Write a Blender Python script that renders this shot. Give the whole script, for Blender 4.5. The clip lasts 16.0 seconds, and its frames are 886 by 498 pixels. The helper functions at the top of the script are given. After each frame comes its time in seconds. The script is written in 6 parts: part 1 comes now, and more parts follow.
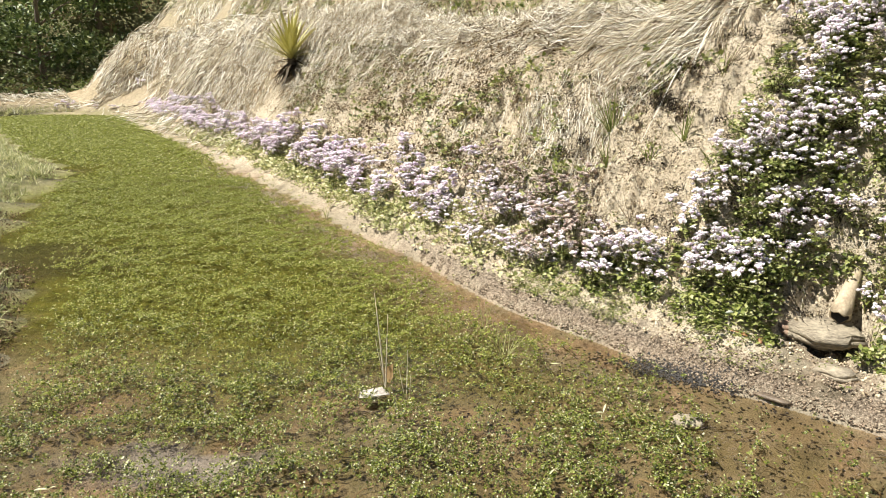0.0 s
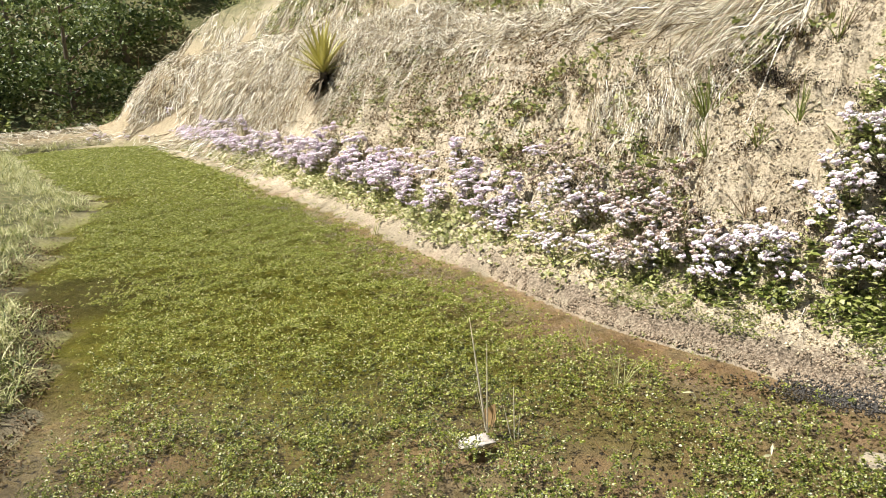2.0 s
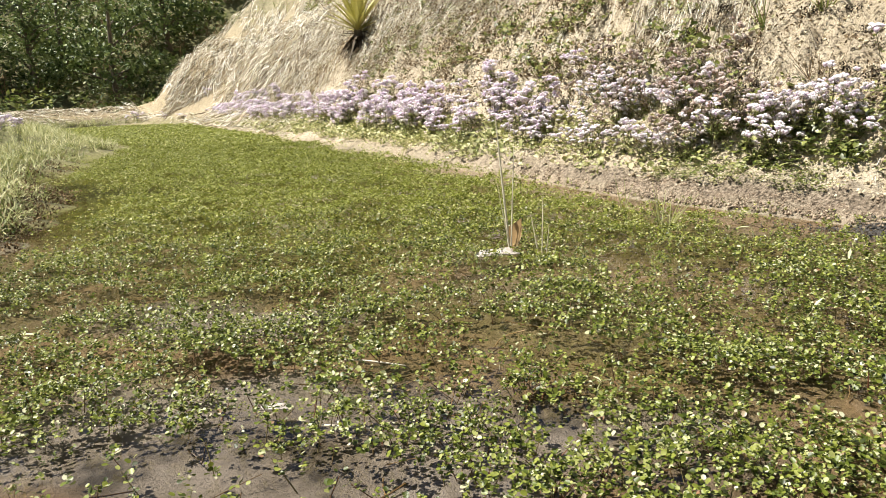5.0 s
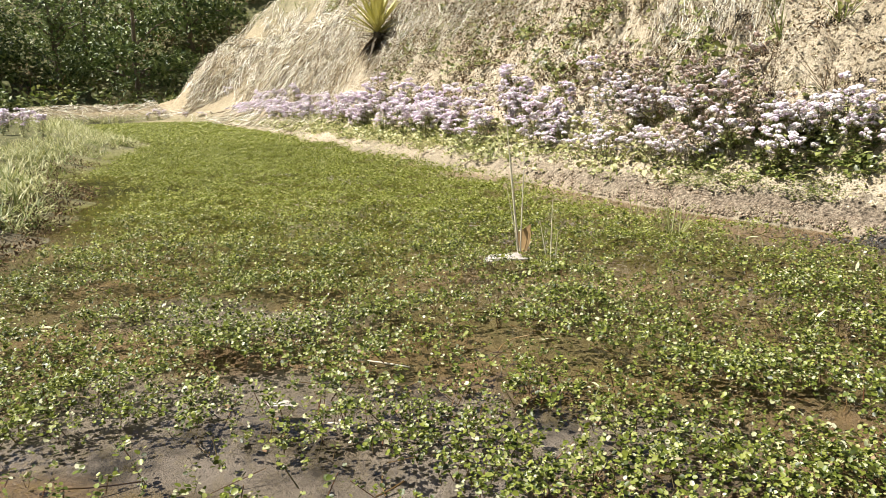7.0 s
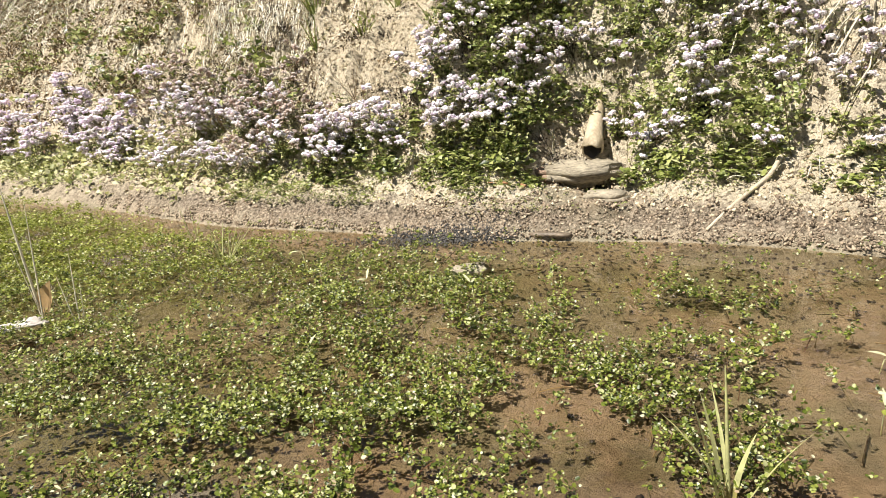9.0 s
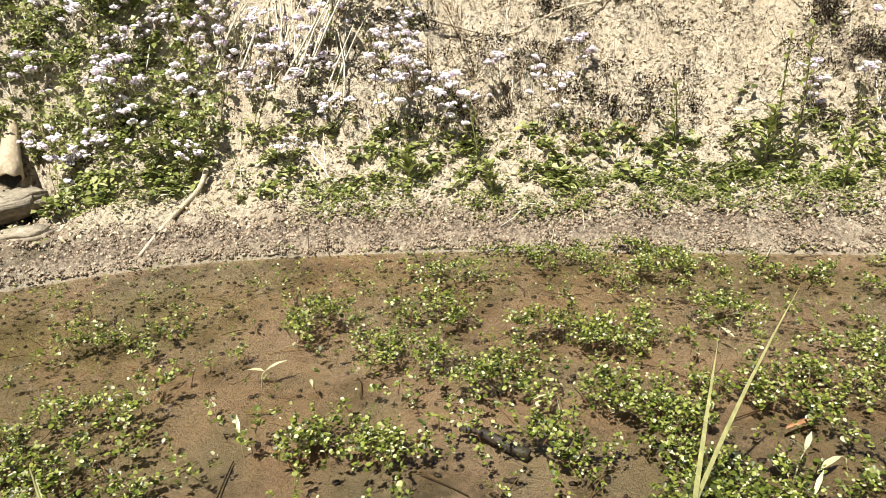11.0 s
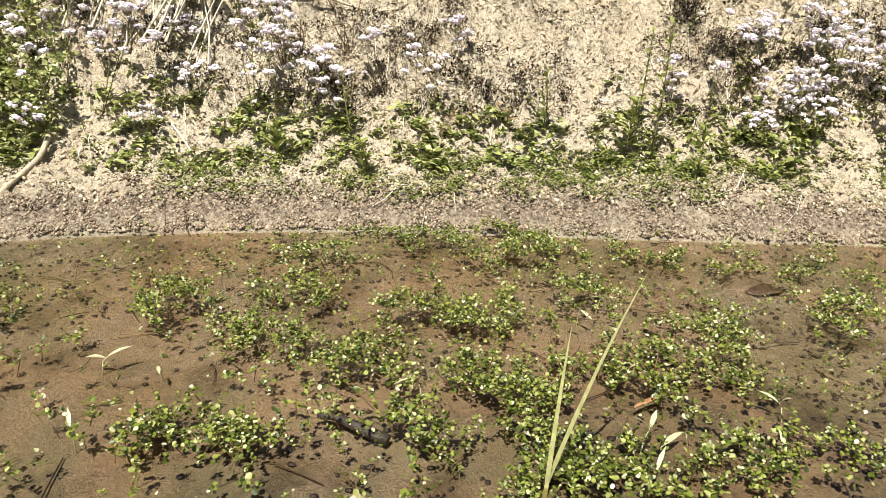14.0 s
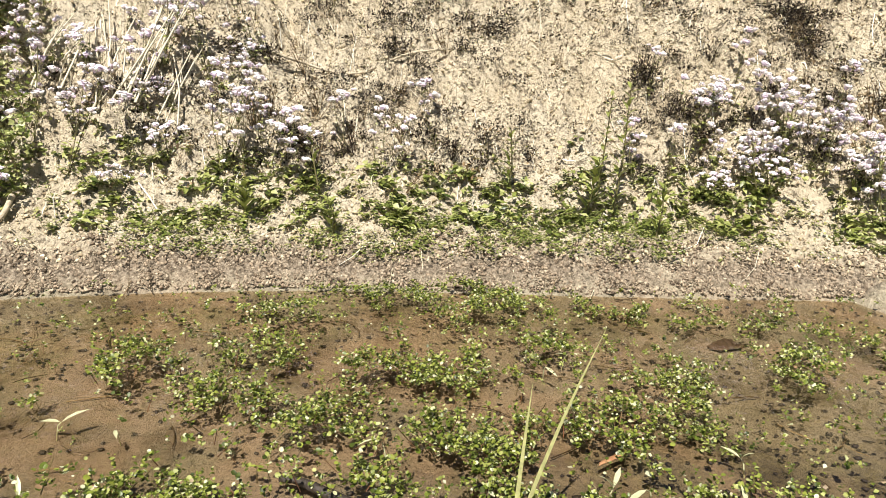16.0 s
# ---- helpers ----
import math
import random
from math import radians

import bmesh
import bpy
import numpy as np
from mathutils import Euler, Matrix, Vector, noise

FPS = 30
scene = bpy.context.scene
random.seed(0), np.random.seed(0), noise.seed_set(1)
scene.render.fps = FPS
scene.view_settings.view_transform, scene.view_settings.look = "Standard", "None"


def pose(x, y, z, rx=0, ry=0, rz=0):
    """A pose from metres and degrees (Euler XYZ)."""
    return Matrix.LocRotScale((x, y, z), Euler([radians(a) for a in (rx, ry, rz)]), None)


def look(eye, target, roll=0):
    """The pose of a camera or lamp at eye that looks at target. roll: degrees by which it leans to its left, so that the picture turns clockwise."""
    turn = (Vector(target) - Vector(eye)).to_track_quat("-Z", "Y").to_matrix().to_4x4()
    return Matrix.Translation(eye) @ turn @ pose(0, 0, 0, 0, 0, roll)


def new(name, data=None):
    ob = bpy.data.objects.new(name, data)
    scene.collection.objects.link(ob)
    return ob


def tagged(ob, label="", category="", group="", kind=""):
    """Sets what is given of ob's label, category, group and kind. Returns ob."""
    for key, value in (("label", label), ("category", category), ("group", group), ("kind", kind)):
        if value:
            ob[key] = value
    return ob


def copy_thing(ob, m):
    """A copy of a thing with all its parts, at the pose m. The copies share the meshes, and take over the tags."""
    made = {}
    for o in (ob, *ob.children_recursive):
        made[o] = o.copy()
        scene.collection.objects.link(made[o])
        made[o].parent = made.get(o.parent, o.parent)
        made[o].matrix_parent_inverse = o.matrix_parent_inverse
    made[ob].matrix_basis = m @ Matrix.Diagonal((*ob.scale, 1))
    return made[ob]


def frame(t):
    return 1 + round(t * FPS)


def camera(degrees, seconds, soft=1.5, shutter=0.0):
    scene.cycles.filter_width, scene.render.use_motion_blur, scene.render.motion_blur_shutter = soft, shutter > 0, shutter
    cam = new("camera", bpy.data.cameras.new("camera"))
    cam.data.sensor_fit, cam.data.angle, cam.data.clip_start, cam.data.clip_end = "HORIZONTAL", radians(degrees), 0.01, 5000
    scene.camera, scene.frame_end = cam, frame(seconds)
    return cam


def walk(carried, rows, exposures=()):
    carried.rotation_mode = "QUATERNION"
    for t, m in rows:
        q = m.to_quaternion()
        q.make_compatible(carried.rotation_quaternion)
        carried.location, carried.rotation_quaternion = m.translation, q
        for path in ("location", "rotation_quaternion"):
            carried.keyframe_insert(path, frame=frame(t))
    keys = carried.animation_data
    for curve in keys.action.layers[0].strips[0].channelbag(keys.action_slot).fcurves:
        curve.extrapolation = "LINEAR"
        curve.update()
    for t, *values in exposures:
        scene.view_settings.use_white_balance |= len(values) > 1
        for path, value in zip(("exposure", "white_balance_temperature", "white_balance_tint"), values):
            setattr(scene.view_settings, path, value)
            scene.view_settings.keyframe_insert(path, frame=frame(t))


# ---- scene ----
cam = camera(65.5, 16.0, soft=0.5)
PATH = [
    (0, (0.395, -2.838, 1.475), (0.336, -0.905, 0.961), 0.1),
    (0.5, (0.307, -2.653, 1.455), (0.18, -0.709, 1.004), -0.3),
    (1, (0.178, -2.477, 1.389), (0.092, -0.508, 1.05), -1.7),
    (1.5, (0.085, -2.343, 1.387), (0.035, -0.372, 1.052), -3.4),
    (2, (0.09, -2.304, 1.343), (-0.055, -0.367, 0.87), -3.7),
    (2.5, (0.053, -2.23, 1.168), (-0.191, -0.298, 0.712), -1.9),
    (3, (0.041, -2.159, 0.889), (-0.184, -0.214, 0.482), 0.8),
    (3.5, (0.056, -2.15, 0.633), (-0.161, -0.192, 0.287), 0.4),
    (4, (0.068, -2.144, 0.573), (-0.144, -0.194, 0.186), -1.3),
    (4.2, (0.069, -2.147, 0.564), (-0.173, -0.202, 0.164), -2.9),
    (6.3, (0.103, -2.193, 0.509), (-0.158, -0.26, 0.065), 0.1),
    (6.5, (0.097, -2.194, 0.519), (-0.199, -0.264, 0.087), -0.4),
    (7, (0.106, -2.193, 0.543), (-0.176, -0.259, 0.12), -1.4),
    (7.5, (0.174, -2.179, 0.589), (0.063, -0.234, 0.135), -4.1),
    (8, (0.276, -2.177, 0.627), (0.453, -0.248, 0.132), -3.7),
    (8.5, (0.347, -2.196, 0.652), (0.756, -0.303, 0.151), -3.3),
    (9, (0.459, -2.22, 0.68), (1.164, -0.419, 0.17), -3.9),
    (9.5, (0.593, -2.265, 0.725), (1.579, -0.635, 0.116), -3.1),
    (10, (0.669, -2.326, 0.776), (1.902, -0.889, 0.131), -1.6),
    (10.2, (0.719, -2.354, 0.778), (2.076, -1.029, 0.143), -2.5),
    (12.3, (0.822, -2.441, 0.788), (2.573, -1.731, 0.132), 0.0),
    (12.5, (0.825, -2.44, 0.784), (2.586, -1.753, 0.132), 0.3),
    (13, (0.834, -2.446, 0.769), (2.588, -1.774, 0.084), -0.4),
    (13.5, (0.834, -2.427, 0.764), (2.579, -1.736, 0.073), -0.4),
    (14, (0.844, -2.434, 0.766), (2.604, -1.786, 0.071), 1.0),
    (14.5, (0.851, -2.448, 0.767), (2.635, -1.858, 0.082), 1.5),
    (15, (0.843, -2.458, 0.779), (2.667, -1.858, 0.219), 0.2),
    (15.5, (0.842, -2.462, 0.776), (2.674, -1.871, 0.234), 0.5),
    (16, (0.837, -2.454, 0.776), (2.67, -1.863, 0.238), 1.4),
]
walk(cam, [(t, look(eye, target, roll)) for t, eye, target, roll in PATH], exposures=[(0, 0.89), (5, 0.94), (10, 0.95), (16, 0.88)])

# ---- world and sun ----
SUN_AZ, SUN_EL = 264.0, 60.0  # bearing from +y clockwise, height above the horizon
world = bpy.data.worlds.new("sky")
scene.world = world
world.use_nodes = True
_n = world.node_tree.nodes
_sky = _n.new("ShaderNodeTexSky")
_sky.sky_type, _sky.sun_disc = "NISHITA", False
_sky.sun_elevation, _sky.sun_rotation = radians(SUN_EL), radians(SUN_AZ)
_n["Background"].inputs["Strength"].default_value = 0.038
world.node_tree.links.new(_sky.outputs[0], _n["Background"].inputs["Color"])
sun = new("sun", bpy.data.lights.new("sun", "SUN"))
sun.data.energy, sun.data.angle, sun.data.color = 5.0, radians(0.53), (1.0, 0.96, 0.88)
sun.matrix_world = look((0, 0, 0), (-math.sin(radians(SUN_AZ)) * math.cos(radians(SUN_EL)),
                                    -math.cos(radians(SUN_AZ)) * math.cos(radians(SUN_EL)), -math.sin(radians(SUN_EL))))

# ---- materials ----


class Nodes:
    """A small helper to wire a material."""

    def __init__(self, name):
        self.m = bpy.data.materials.new(name)
        self.m.use_nodes = True
        self.t = self.m.node_tree
        self.bsdf = self.t.nodes["Principled BSDF"]
        self.out = self.t.nodes["Material Output"]

    def add(self, kind, **put):
        n = self.t.nodes.new(kind)
        for k, v in put.items():
            if k in n.inputs:
                n.inputs[k].default_value = v
        return n

    def link(self, a, b):
        self.t.links.new(a, b)

    def noise(self, scale, detail=4.0, rough=0.6, coord="Object", stretch=(1, 1, 1)):
        c = self.add("ShaderNodeTexCoord")
        mp = self.add("ShaderNodeMapping")
        mp.inputs["Scale"].default_value = stretch
        self.link(c.outputs[coord], mp.inputs["Vector"])
        n = self.add("ShaderNodeTexNoise", Scale=scale, Detail=detail, Roughness=rough)
        self.link(mp.outputs[0], n.inputs["Vector"])
        return n.outputs["Fac"]

    def ramp(self, fac, stops):
        r = self.add("ShaderNodeValToRGB")
        e = r.color_ramp.elements
        while len(e) < len(stops):
            e.new(0.5)
        for k, (p, c) in zip(e, stops):
            k.position, k.color = p, (*c, 1)
        self.link(fac, r.inputs[0])
        return r.outputs["Color"]

    def mix(self, fac, a, b, blend="MIX"):
        n = self.add("ShaderNodeMix")
        n.data_type, n.blend_type = "RGBA", blend
        for s, v in ((n.inputs[0], fac), (n.inputs[6], a), (n.inputs[7], b)):
            if isinstance(v, (int, float)):
                s.default_value = v
            elif isinstance(v, tuple):
                s.default_value = (*v, 1)
            else:
                self.link(v, s)
        return n.outputs[2]

    def bump(self, height, strength=0.4, distance=0.02):
        n = self.add("ShaderNodeBump", Strength=strength, Distance=distance)
        self.link(height, n.inputs["Height"])
        return n.outputs[0]

    def attribute(self, name):
        n = self.add("ShaderNodeAttribute")
        n.attribute_name = name
        return n.outputs["Fac"]

    def set(self, **k):
        for key, v in k.items():
            s = self.bsdf.inputs[key.replace("_", " ")]
            if isinstance(v, (int, float)):
                s.default_value = v
            elif isinstance(v, tuple):
                s.default_value = (*v, 1)
            else:
                self.link(v, s)


def leafy(name, stops, rough=0.5, through_light=0.3, spec=0.5, scale=60.0):
    """Foliage: a colour for each leaf, a blotchy variation, light that passes through."""
    k = Nodes(name)
    g = k.add("ShaderNodeNewGeometry")
    col = k.ramp(g.outputs["Random Per Island"], stops)
    blot = k.ramp(k.noise(scale, 3), [(0.3, (0.6, 0.6, 0.56)), (0.7, (1.15, 1.12, 1.05))])
    col = k.mix(0.8, col, blot, "MULTIPLY")
    k.set(Base_Color=col, Roughness=rough, Specular_IOR_Level=spec, Normal=k.bump(k.noise(scale * 3, 2), 0.25, 0.002))
    if through_light:
        tr = k.add("ShaderNodeBsdfTranslucent")
        k.link(col, tr.inputs["Color"])
        mx = k.add("ShaderNodeMixShader", Fac=through_light)
        k.link(k.bsdf.outputs[0], mx.inputs[1])
        k.link(tr.outputs[0], mx.inputs[2])
        k.link(mx.outputs[0], k.out.inputs[0])
    return k.m


def grainy(name, dark, light, scale=8.0, stretch=(1, 1, 1), rough=0.85, bump=0.5, depth=0.01, fine=60.0):
    """A mineral or woody surface: two scales of variation and a relief."""
    k = Nodes(name)
    a, b = k.noise(scale, 6, 0.65, stretch=stretch), k.noise(fine, 5, 0.7, stretch=stretch)
    col = k.mix(0.5, k.ramp(a, [(0.32, dark), (0.68, light)]), k.ramp(b, [(0.3, tuple(0.6 * c for c in dark)), (0.7, light)]))
    k.set(Base_Color=col, Roughness=rough, Normal=k.bump(b, bump, depth))
    return k.m


def ground_material():
    k = Nodes("earth")
    big, mid, fine = k.noise(0.9, 6, 0.6), k.noise(9, 8, 0.7), k.noise(70, 6, 0.75)
    soil = k.mix(0.55, k.ramp(mid, [(0.3, (0.38, 0.31, 0.21)), (0.5, (0.70, 0.605, 0.46)), (0.75, (0.83, 0.745, 0.605))]),
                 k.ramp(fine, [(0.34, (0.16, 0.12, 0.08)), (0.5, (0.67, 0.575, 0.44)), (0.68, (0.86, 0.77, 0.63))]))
    soil = k.mix(0.6, soil, k.ramp(big, [(0.35, (0.80, 0.74, 0.62)), (0.65, (1.0, 1.0, 0.95))]), "MULTIPLY")
    # near-black flecks: soil grain, and painted shade of pits and crevices
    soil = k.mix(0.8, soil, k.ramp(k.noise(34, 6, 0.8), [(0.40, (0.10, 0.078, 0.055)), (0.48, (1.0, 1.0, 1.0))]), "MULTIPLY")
    # dark tones: old thatch, with the shade of crevices painted in
    straw = k.ramp(k.noise(16, 8, 0.75), [(0.34, (0.10, 0.072, 0.04)), (0.5, (0.34, 0.265, 0.155)), (0.70, (0.60, 0.50, 0.33))])
    green = k.ramp(mid, [(0.3, (0.05, 0.07, 0.02)), (0.55, (0.15, 0.14, 0.06)), (0.75, (0.36, 0.30, 0.16))])
    mud = k.mix(0.6, k.ramp(mid, [(0.3, (0.16, 0.125, 0.082)), (0.7, (0.41, 0.325, 0.225))]),
                k.ramp(big, [(0.32, (0.28, 0.26, 0.165)), (0.45, (0.31, 0.275, 0.185)), (0.52, (0.46, 0.335, 0.24)), (0.58, (0.31, 0.275, 0.185)), (0.72, (0.40, 0.33, 0.24))]))
    silt = k.ramp(k.noise(3.4, 7, 0.75), [(0.36, (0.36, 0.33, 0.27)), (0.50, (1.0, 1.0, 1.0)), (0.75, (1.15, 1.12, 1.05))])
    mud = k.mix(0.75, mud, silt, "MULTIPLY")
    mud = k.mix(0.3, mud, k.ramp(k.noise(26, 7, 0.8), [(0.36, (0.30, 0.26, 0.20)), (0.46, (1.0, 1.0, 1.0)), (0.75, (1.12, 1.1, 1.05))]), "MULTIPLY")
    # pale grey sky reflection on the water, painted into the bed colour
    clay = k.ramp(k.noise(5, 6, 0.7), [(0.38, (0.12, 0.11, 0.10)), (0.5, (0.36, 0.335, 0.335)), (0.7, (0.52, 0.49, 0.51))])
    mud = k.mix(k.attribute("clay"), mud, clay)
    mud = k.mix(k.attribute("algae"), mud, k.ramp(mid, [(0.3, (0.10, 0.105, 0.016)), (0.6, (0.20, 0.20, 0.035)), (0.75, (0.28, 0.25, 0.08))]))
    gravel = k.ramp(fine, [(0.38, (0.04, 0.031, 0.022)), (0.5, (0.24, 0.185, 0.13)), (0.66, (0.58, 0.48, 0.36))])
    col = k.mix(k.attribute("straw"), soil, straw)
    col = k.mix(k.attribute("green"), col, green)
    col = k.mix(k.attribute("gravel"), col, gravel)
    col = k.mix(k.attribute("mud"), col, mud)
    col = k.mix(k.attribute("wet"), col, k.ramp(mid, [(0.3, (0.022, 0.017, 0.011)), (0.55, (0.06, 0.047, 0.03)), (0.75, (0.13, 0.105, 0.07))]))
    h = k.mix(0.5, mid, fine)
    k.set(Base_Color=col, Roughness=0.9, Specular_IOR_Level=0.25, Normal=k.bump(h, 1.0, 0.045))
    return k.m


def water_material():
    k = Nodes("pond_water")
    k.t.nodes.remove(k.bsdf)
    tr = k.add("ShaderNodeBsdfTransparent")
    murk = k.ramp(k.noise(1.3, 4), [(0.35, (0.80, 0.74, 0.62)), (0.65, (0.90, 0.86, 0.78))])
    k.link(murk, tr.inputs["Color"])
    gl = k.add("ShaderNodeBsdfGlossy", Roughness=0.03)
    fr = k.add("ShaderNodeFresnel", IOR=1.38)
    n = k.bump(k.noise(9, 2), 0.12, 0.02)
    k.link(n, gl.inputs["Normal"])
    k.link(n, fr.inputs["Normal"])
    mx = k.add("ShaderNodeMixShader")
    k.link(fr.outputs[0], mx.inputs[0])
    k.link(tr.outputs[0], mx.inputs[1])
    k.link(gl.outputs[0], mx.inputs[2])
    k.link(mx.outputs[0], k.out.inputs[0])
    return k.m


EARTH, WATER = ground_material(), water_material()
# the palest leaves carry painted glints of sun and sky
POND_LEAF = leafy("pond_leaf", [(0.0, (0.03, 0.042, 0.006)), (0.35, (0.11, 0.145, 0.018)), (0.7, (0.25, 0.28, 0.048)), (0.88, (0.40, 0.42, 0.15)), (0.97, (0.64, 0.64, 0.46)), (1.0, (0.24, 0.12, 0.06))], 0.42, 0.2, 0.4)
CARPET = leafy("pond_carpet", [(0.0, (0.10, 0.115, 0.010)), (0.45, (0.22, 0.255, 0.032)), (0.85, (0.40, 0.42, 0.10)), (1.0, (0.64, 0.63, 0.34))], 0.5, 0.25, 0.3)
POND_STEM = leafy("pond_stem", [(0.0, (0.16, 0.06, 0.03)), (1.0, (0.16, 0.14, 0.05))], 0.5, 0.0)
HERB_LEAF = leafy("herb_leaf", [(0.0, (0.04, 0.065, 0.012)), (0.5, (0.23, 0.265, 0.062)), (0.85, (0.45, 0.47, 0.18)), (1.0, (0.64, 0.64, 0.36))], 0.38, 0.28)
SPROUT = leafy("sprout_leaf", [(0.0, (0.10, 0.14, 0.03)), (0.5, (0.30, 0.34, 0.10)), (1.0, (0.60, 0.60, 0.30))], 0.4, 0.3)
HERB_STEM = leafy("herb_stem", [(0.0, (0.10, 0.07, 0.03)), (1.0, (0.18, 0.17, 0.07))], 0.6, 0.0)
PETAL = leafy("petal", [(0.0, (0.82, 0.66, 0.90)), (0.5, (0.92, 0.82, 0.95)), (1.0, (0.97, 0.95, 0.97))], 0.8, 0.2, 0.2)
FADED = leafy("faded_petal", [(0.0, (0.36, 0.24, 0.20)), (0.6, (0.55, 0.43, 0.38)), (1.0, (0.68, 0.60, 0.58))], 0.9, 0.15, 0.2)
# the darkest strands stand in for shaded crevices between the others
STRAW = leafy("straw", [(0.0, (0.07, 0.05, 0.03)), (0.25, (0.32, 0.25, 0.155)), (0.52, (0.70, 0.63, 0.48)), (0.8, (0.89, 0.85, 0.76)), (1.0, (0.92, 0.90, 0.84))], 0.6, 0.1, 0.35, 25)
DEAD = leafy("dead_weed", [(0.0, (0.05, 0.034, 0.02)), (0.6, (0.17, 0.115, 0.065)), (1.0, (0.38, 0.28, 0.16))], 0.9, 0.05, 0.2)
GRASS = leafy("grass_blade", [(0.0, (0.09, 0.13, 0.02)), (0.5, (0.20, 0.25, 0.05)), (1.0, (0.42, 0.40, 0.16))], 0.5, 0.3)
PALE_GRASS = leafy("pale_grass", [(0.0, (0.15, 0.18, 0.04)), (0.5, (0.46, 0.46, 0.19)), (1.0, (0.78, 0.75, 0.48))], 0.6, 0.25)
SCRUB = leafy("scrub_leaf", [(0.0, (0.05, 0.08, 0.02)), (0.5, (0.17, 0.21, 0.065)), (0.85, (0.32, 0.35, 0.15)), (1.0, (0.52, 0.50, 0.34))], 0.55, 0.2, 0.4, 12)
TREE_LEAF = leafy("tree_leaf", [(0.0, (0.04, 0.075, 0.02)), (0.5, (0.14, 0.19, 0.055)), (1.0, (0.30, 0.36, 0.13))], 0.5, 0.2, 0.4, 12)
# dark dead weed, with the shade of ledges and hollows in its colour
DARK_WEED_SHADE = leafy("blackened_weed", [(0.0, (0.008, 0.006, 0.005)), (0.65, (0.032, 0.022, 0.016)), (0.92, (0.09, 0.065, 0.04)), (1.0, (0.24, 0.24, 0.08))], 0.9, 0.0, 0.2)
BARK = grainy("bark", (0.07, 0.05, 0.035), (0.22, 0.17, 0.12), 14, (1, 1, 0.25))

# ---- numpy meshes ----


def np_mesh(name, V, F, mats, mi=None, smooth=False):
    me = bpy.data.meshes.new(name)
    V, F = np.ascontiguousarray(V, np.float32), np.ascontiguousarray(F, np.int32)
    me.vertices.add(len(V))
    me.vertices.foreach_set("co", V.ravel())
    me.loops.add(F.size)
    me.loops.foreach_set("vertex_index", F.ravel())
    me.polygons.add(len(F))
    me.polygons.foreach_set("loop_start", np.arange(0, F.size, F.shape[1], dtype=np.int32))
    for m in mats if isinstance(mats, (list, tuple)) else [mats]:
        me.materials.append(m)
    if mi is not None:
        me.polygons.foreach_set("material_index", np.ascontiguousarray(mi, np.int32))
    if smooth:
        me.polygons.foreach_set("use_smooth", np.ones(len(F), bool))
    me.update(calc_edges=True)
    return me


def merge(shapes):
    """Joins (V, F, material number) triples into one."""
    V, F, M, o = [], [], [], 0
    for v, f, m in shapes:
        V.append(v), F.append(np.asarray(f) + o), M.append(np.full(len(f), m) if np.isscalar(m) else m)
        o += len(v)
    return np.concatenate(V), np.concatenate(F), np.concatenate(M)


def turned(yaw, pitch=0.0, roll=0.0):
    """Turns for arrays of angles in radians: roll about x, then pitch (nose up) about y, then yaw about z."""
    yaw, pitch, roll = np.broadcast_arrays(np.asarray(yaw, float), pitch, roll)
    cy, sy, cp, sp, cr, sr = np.cos(yaw), np.sin(yaw), np.cos(-pitch), np.sin(-pitch), np.cos(roll), np.sin(roll)
    R = np.empty(yaw.shape + (3, 3))
    R[..., 0, 0], R[..., 0, 1], R[..., 0, 2] = cy * cp, cy * sp * sr - sy * cr, cy * sp * cr + sy * sr
    R[..., 1, 0], R[..., 1, 1], R[..., 1, 2] = sy * cp, sy * sp * sr + cy * cr, sy * sp * cr - cy * sr
    R[..., 2, 0], R[..., 2, 1], R[..., 2, 2] = -sp, cp * sr, cp * cr
    return R


def moved(shape, yaw=0.0, pitch=0.0, roll=0.0, scale=1.0, at=(0, 0, 0)):
    v, f, m = shape
    return (v * scale) @ turned(yaw, pitch, roll).T + np.asarray(at, float), f, m


def scatter(templates, P, yaw, pitch=0.0, roll=0.0, scale=1.0):
    """Copies of templates, in turn, at the places P, joined into one (V, F, M)."""
    n = len(P)
    R, S = turned(np.broadcast_to(yaw, n), np.broadcast_to(pitch, n), np.broadcast_to(roll, n)), np.broadcast_to(scale, n)
    out, which = [], np.arange(n) % len(templates)
    for k, (v, f, m) in enumerate(templates):
        i = np.nonzero(which == k)[0]
        if not len(i):
            continue
        V = np.einsum("nij,vj->nvi", R[i], v) * S[i, None, None] + P[i][:, None]
        F = f[None] + (np.arange(len(i)) * len(v))[:, None, None]
        out.append((V.reshape(-1, 3), F.reshape(-1, 3), np.tile(np.broadcast_to(m, len(f)), len(i))))
    return merge(out)


def blade(length, width, bend=0.3, segs=4, m=0, fold=0.25, lift=1.1):
    """A folded grass blade that rises from the origin and bends over towards +x."""
    s = np.linspace(0, 1, segs + 1)
    a = lift - bend * s * 2
    x, z = np.cumsum(np.r_[0, np.cos(a[1:])]) * length / segs, np.cumsum(np.r_[0, np.sin(a[1:])]) * length / segs
    w = width * np.minimum(1, 0.5 + 2.5 * s) * (1 - s**2.2) / 2 + width * 0.02
    V = np.concatenate([np.stack([x, w, z + fold * w], 1), np.stack([x, 0 * w, z], 1), np.stack([x, -w, z + fold * w], 1)])
    n, F = segs + 1, []
    for i in range(segs):
        for a0, b0 in ((0, n), (n, 2 * n)):
            F += [(a0 + i, b0 + i, a0 + i + 1), (b0 + i, b0 + i + 1, a0 + i + 1)]
    return V, np.array(F), m


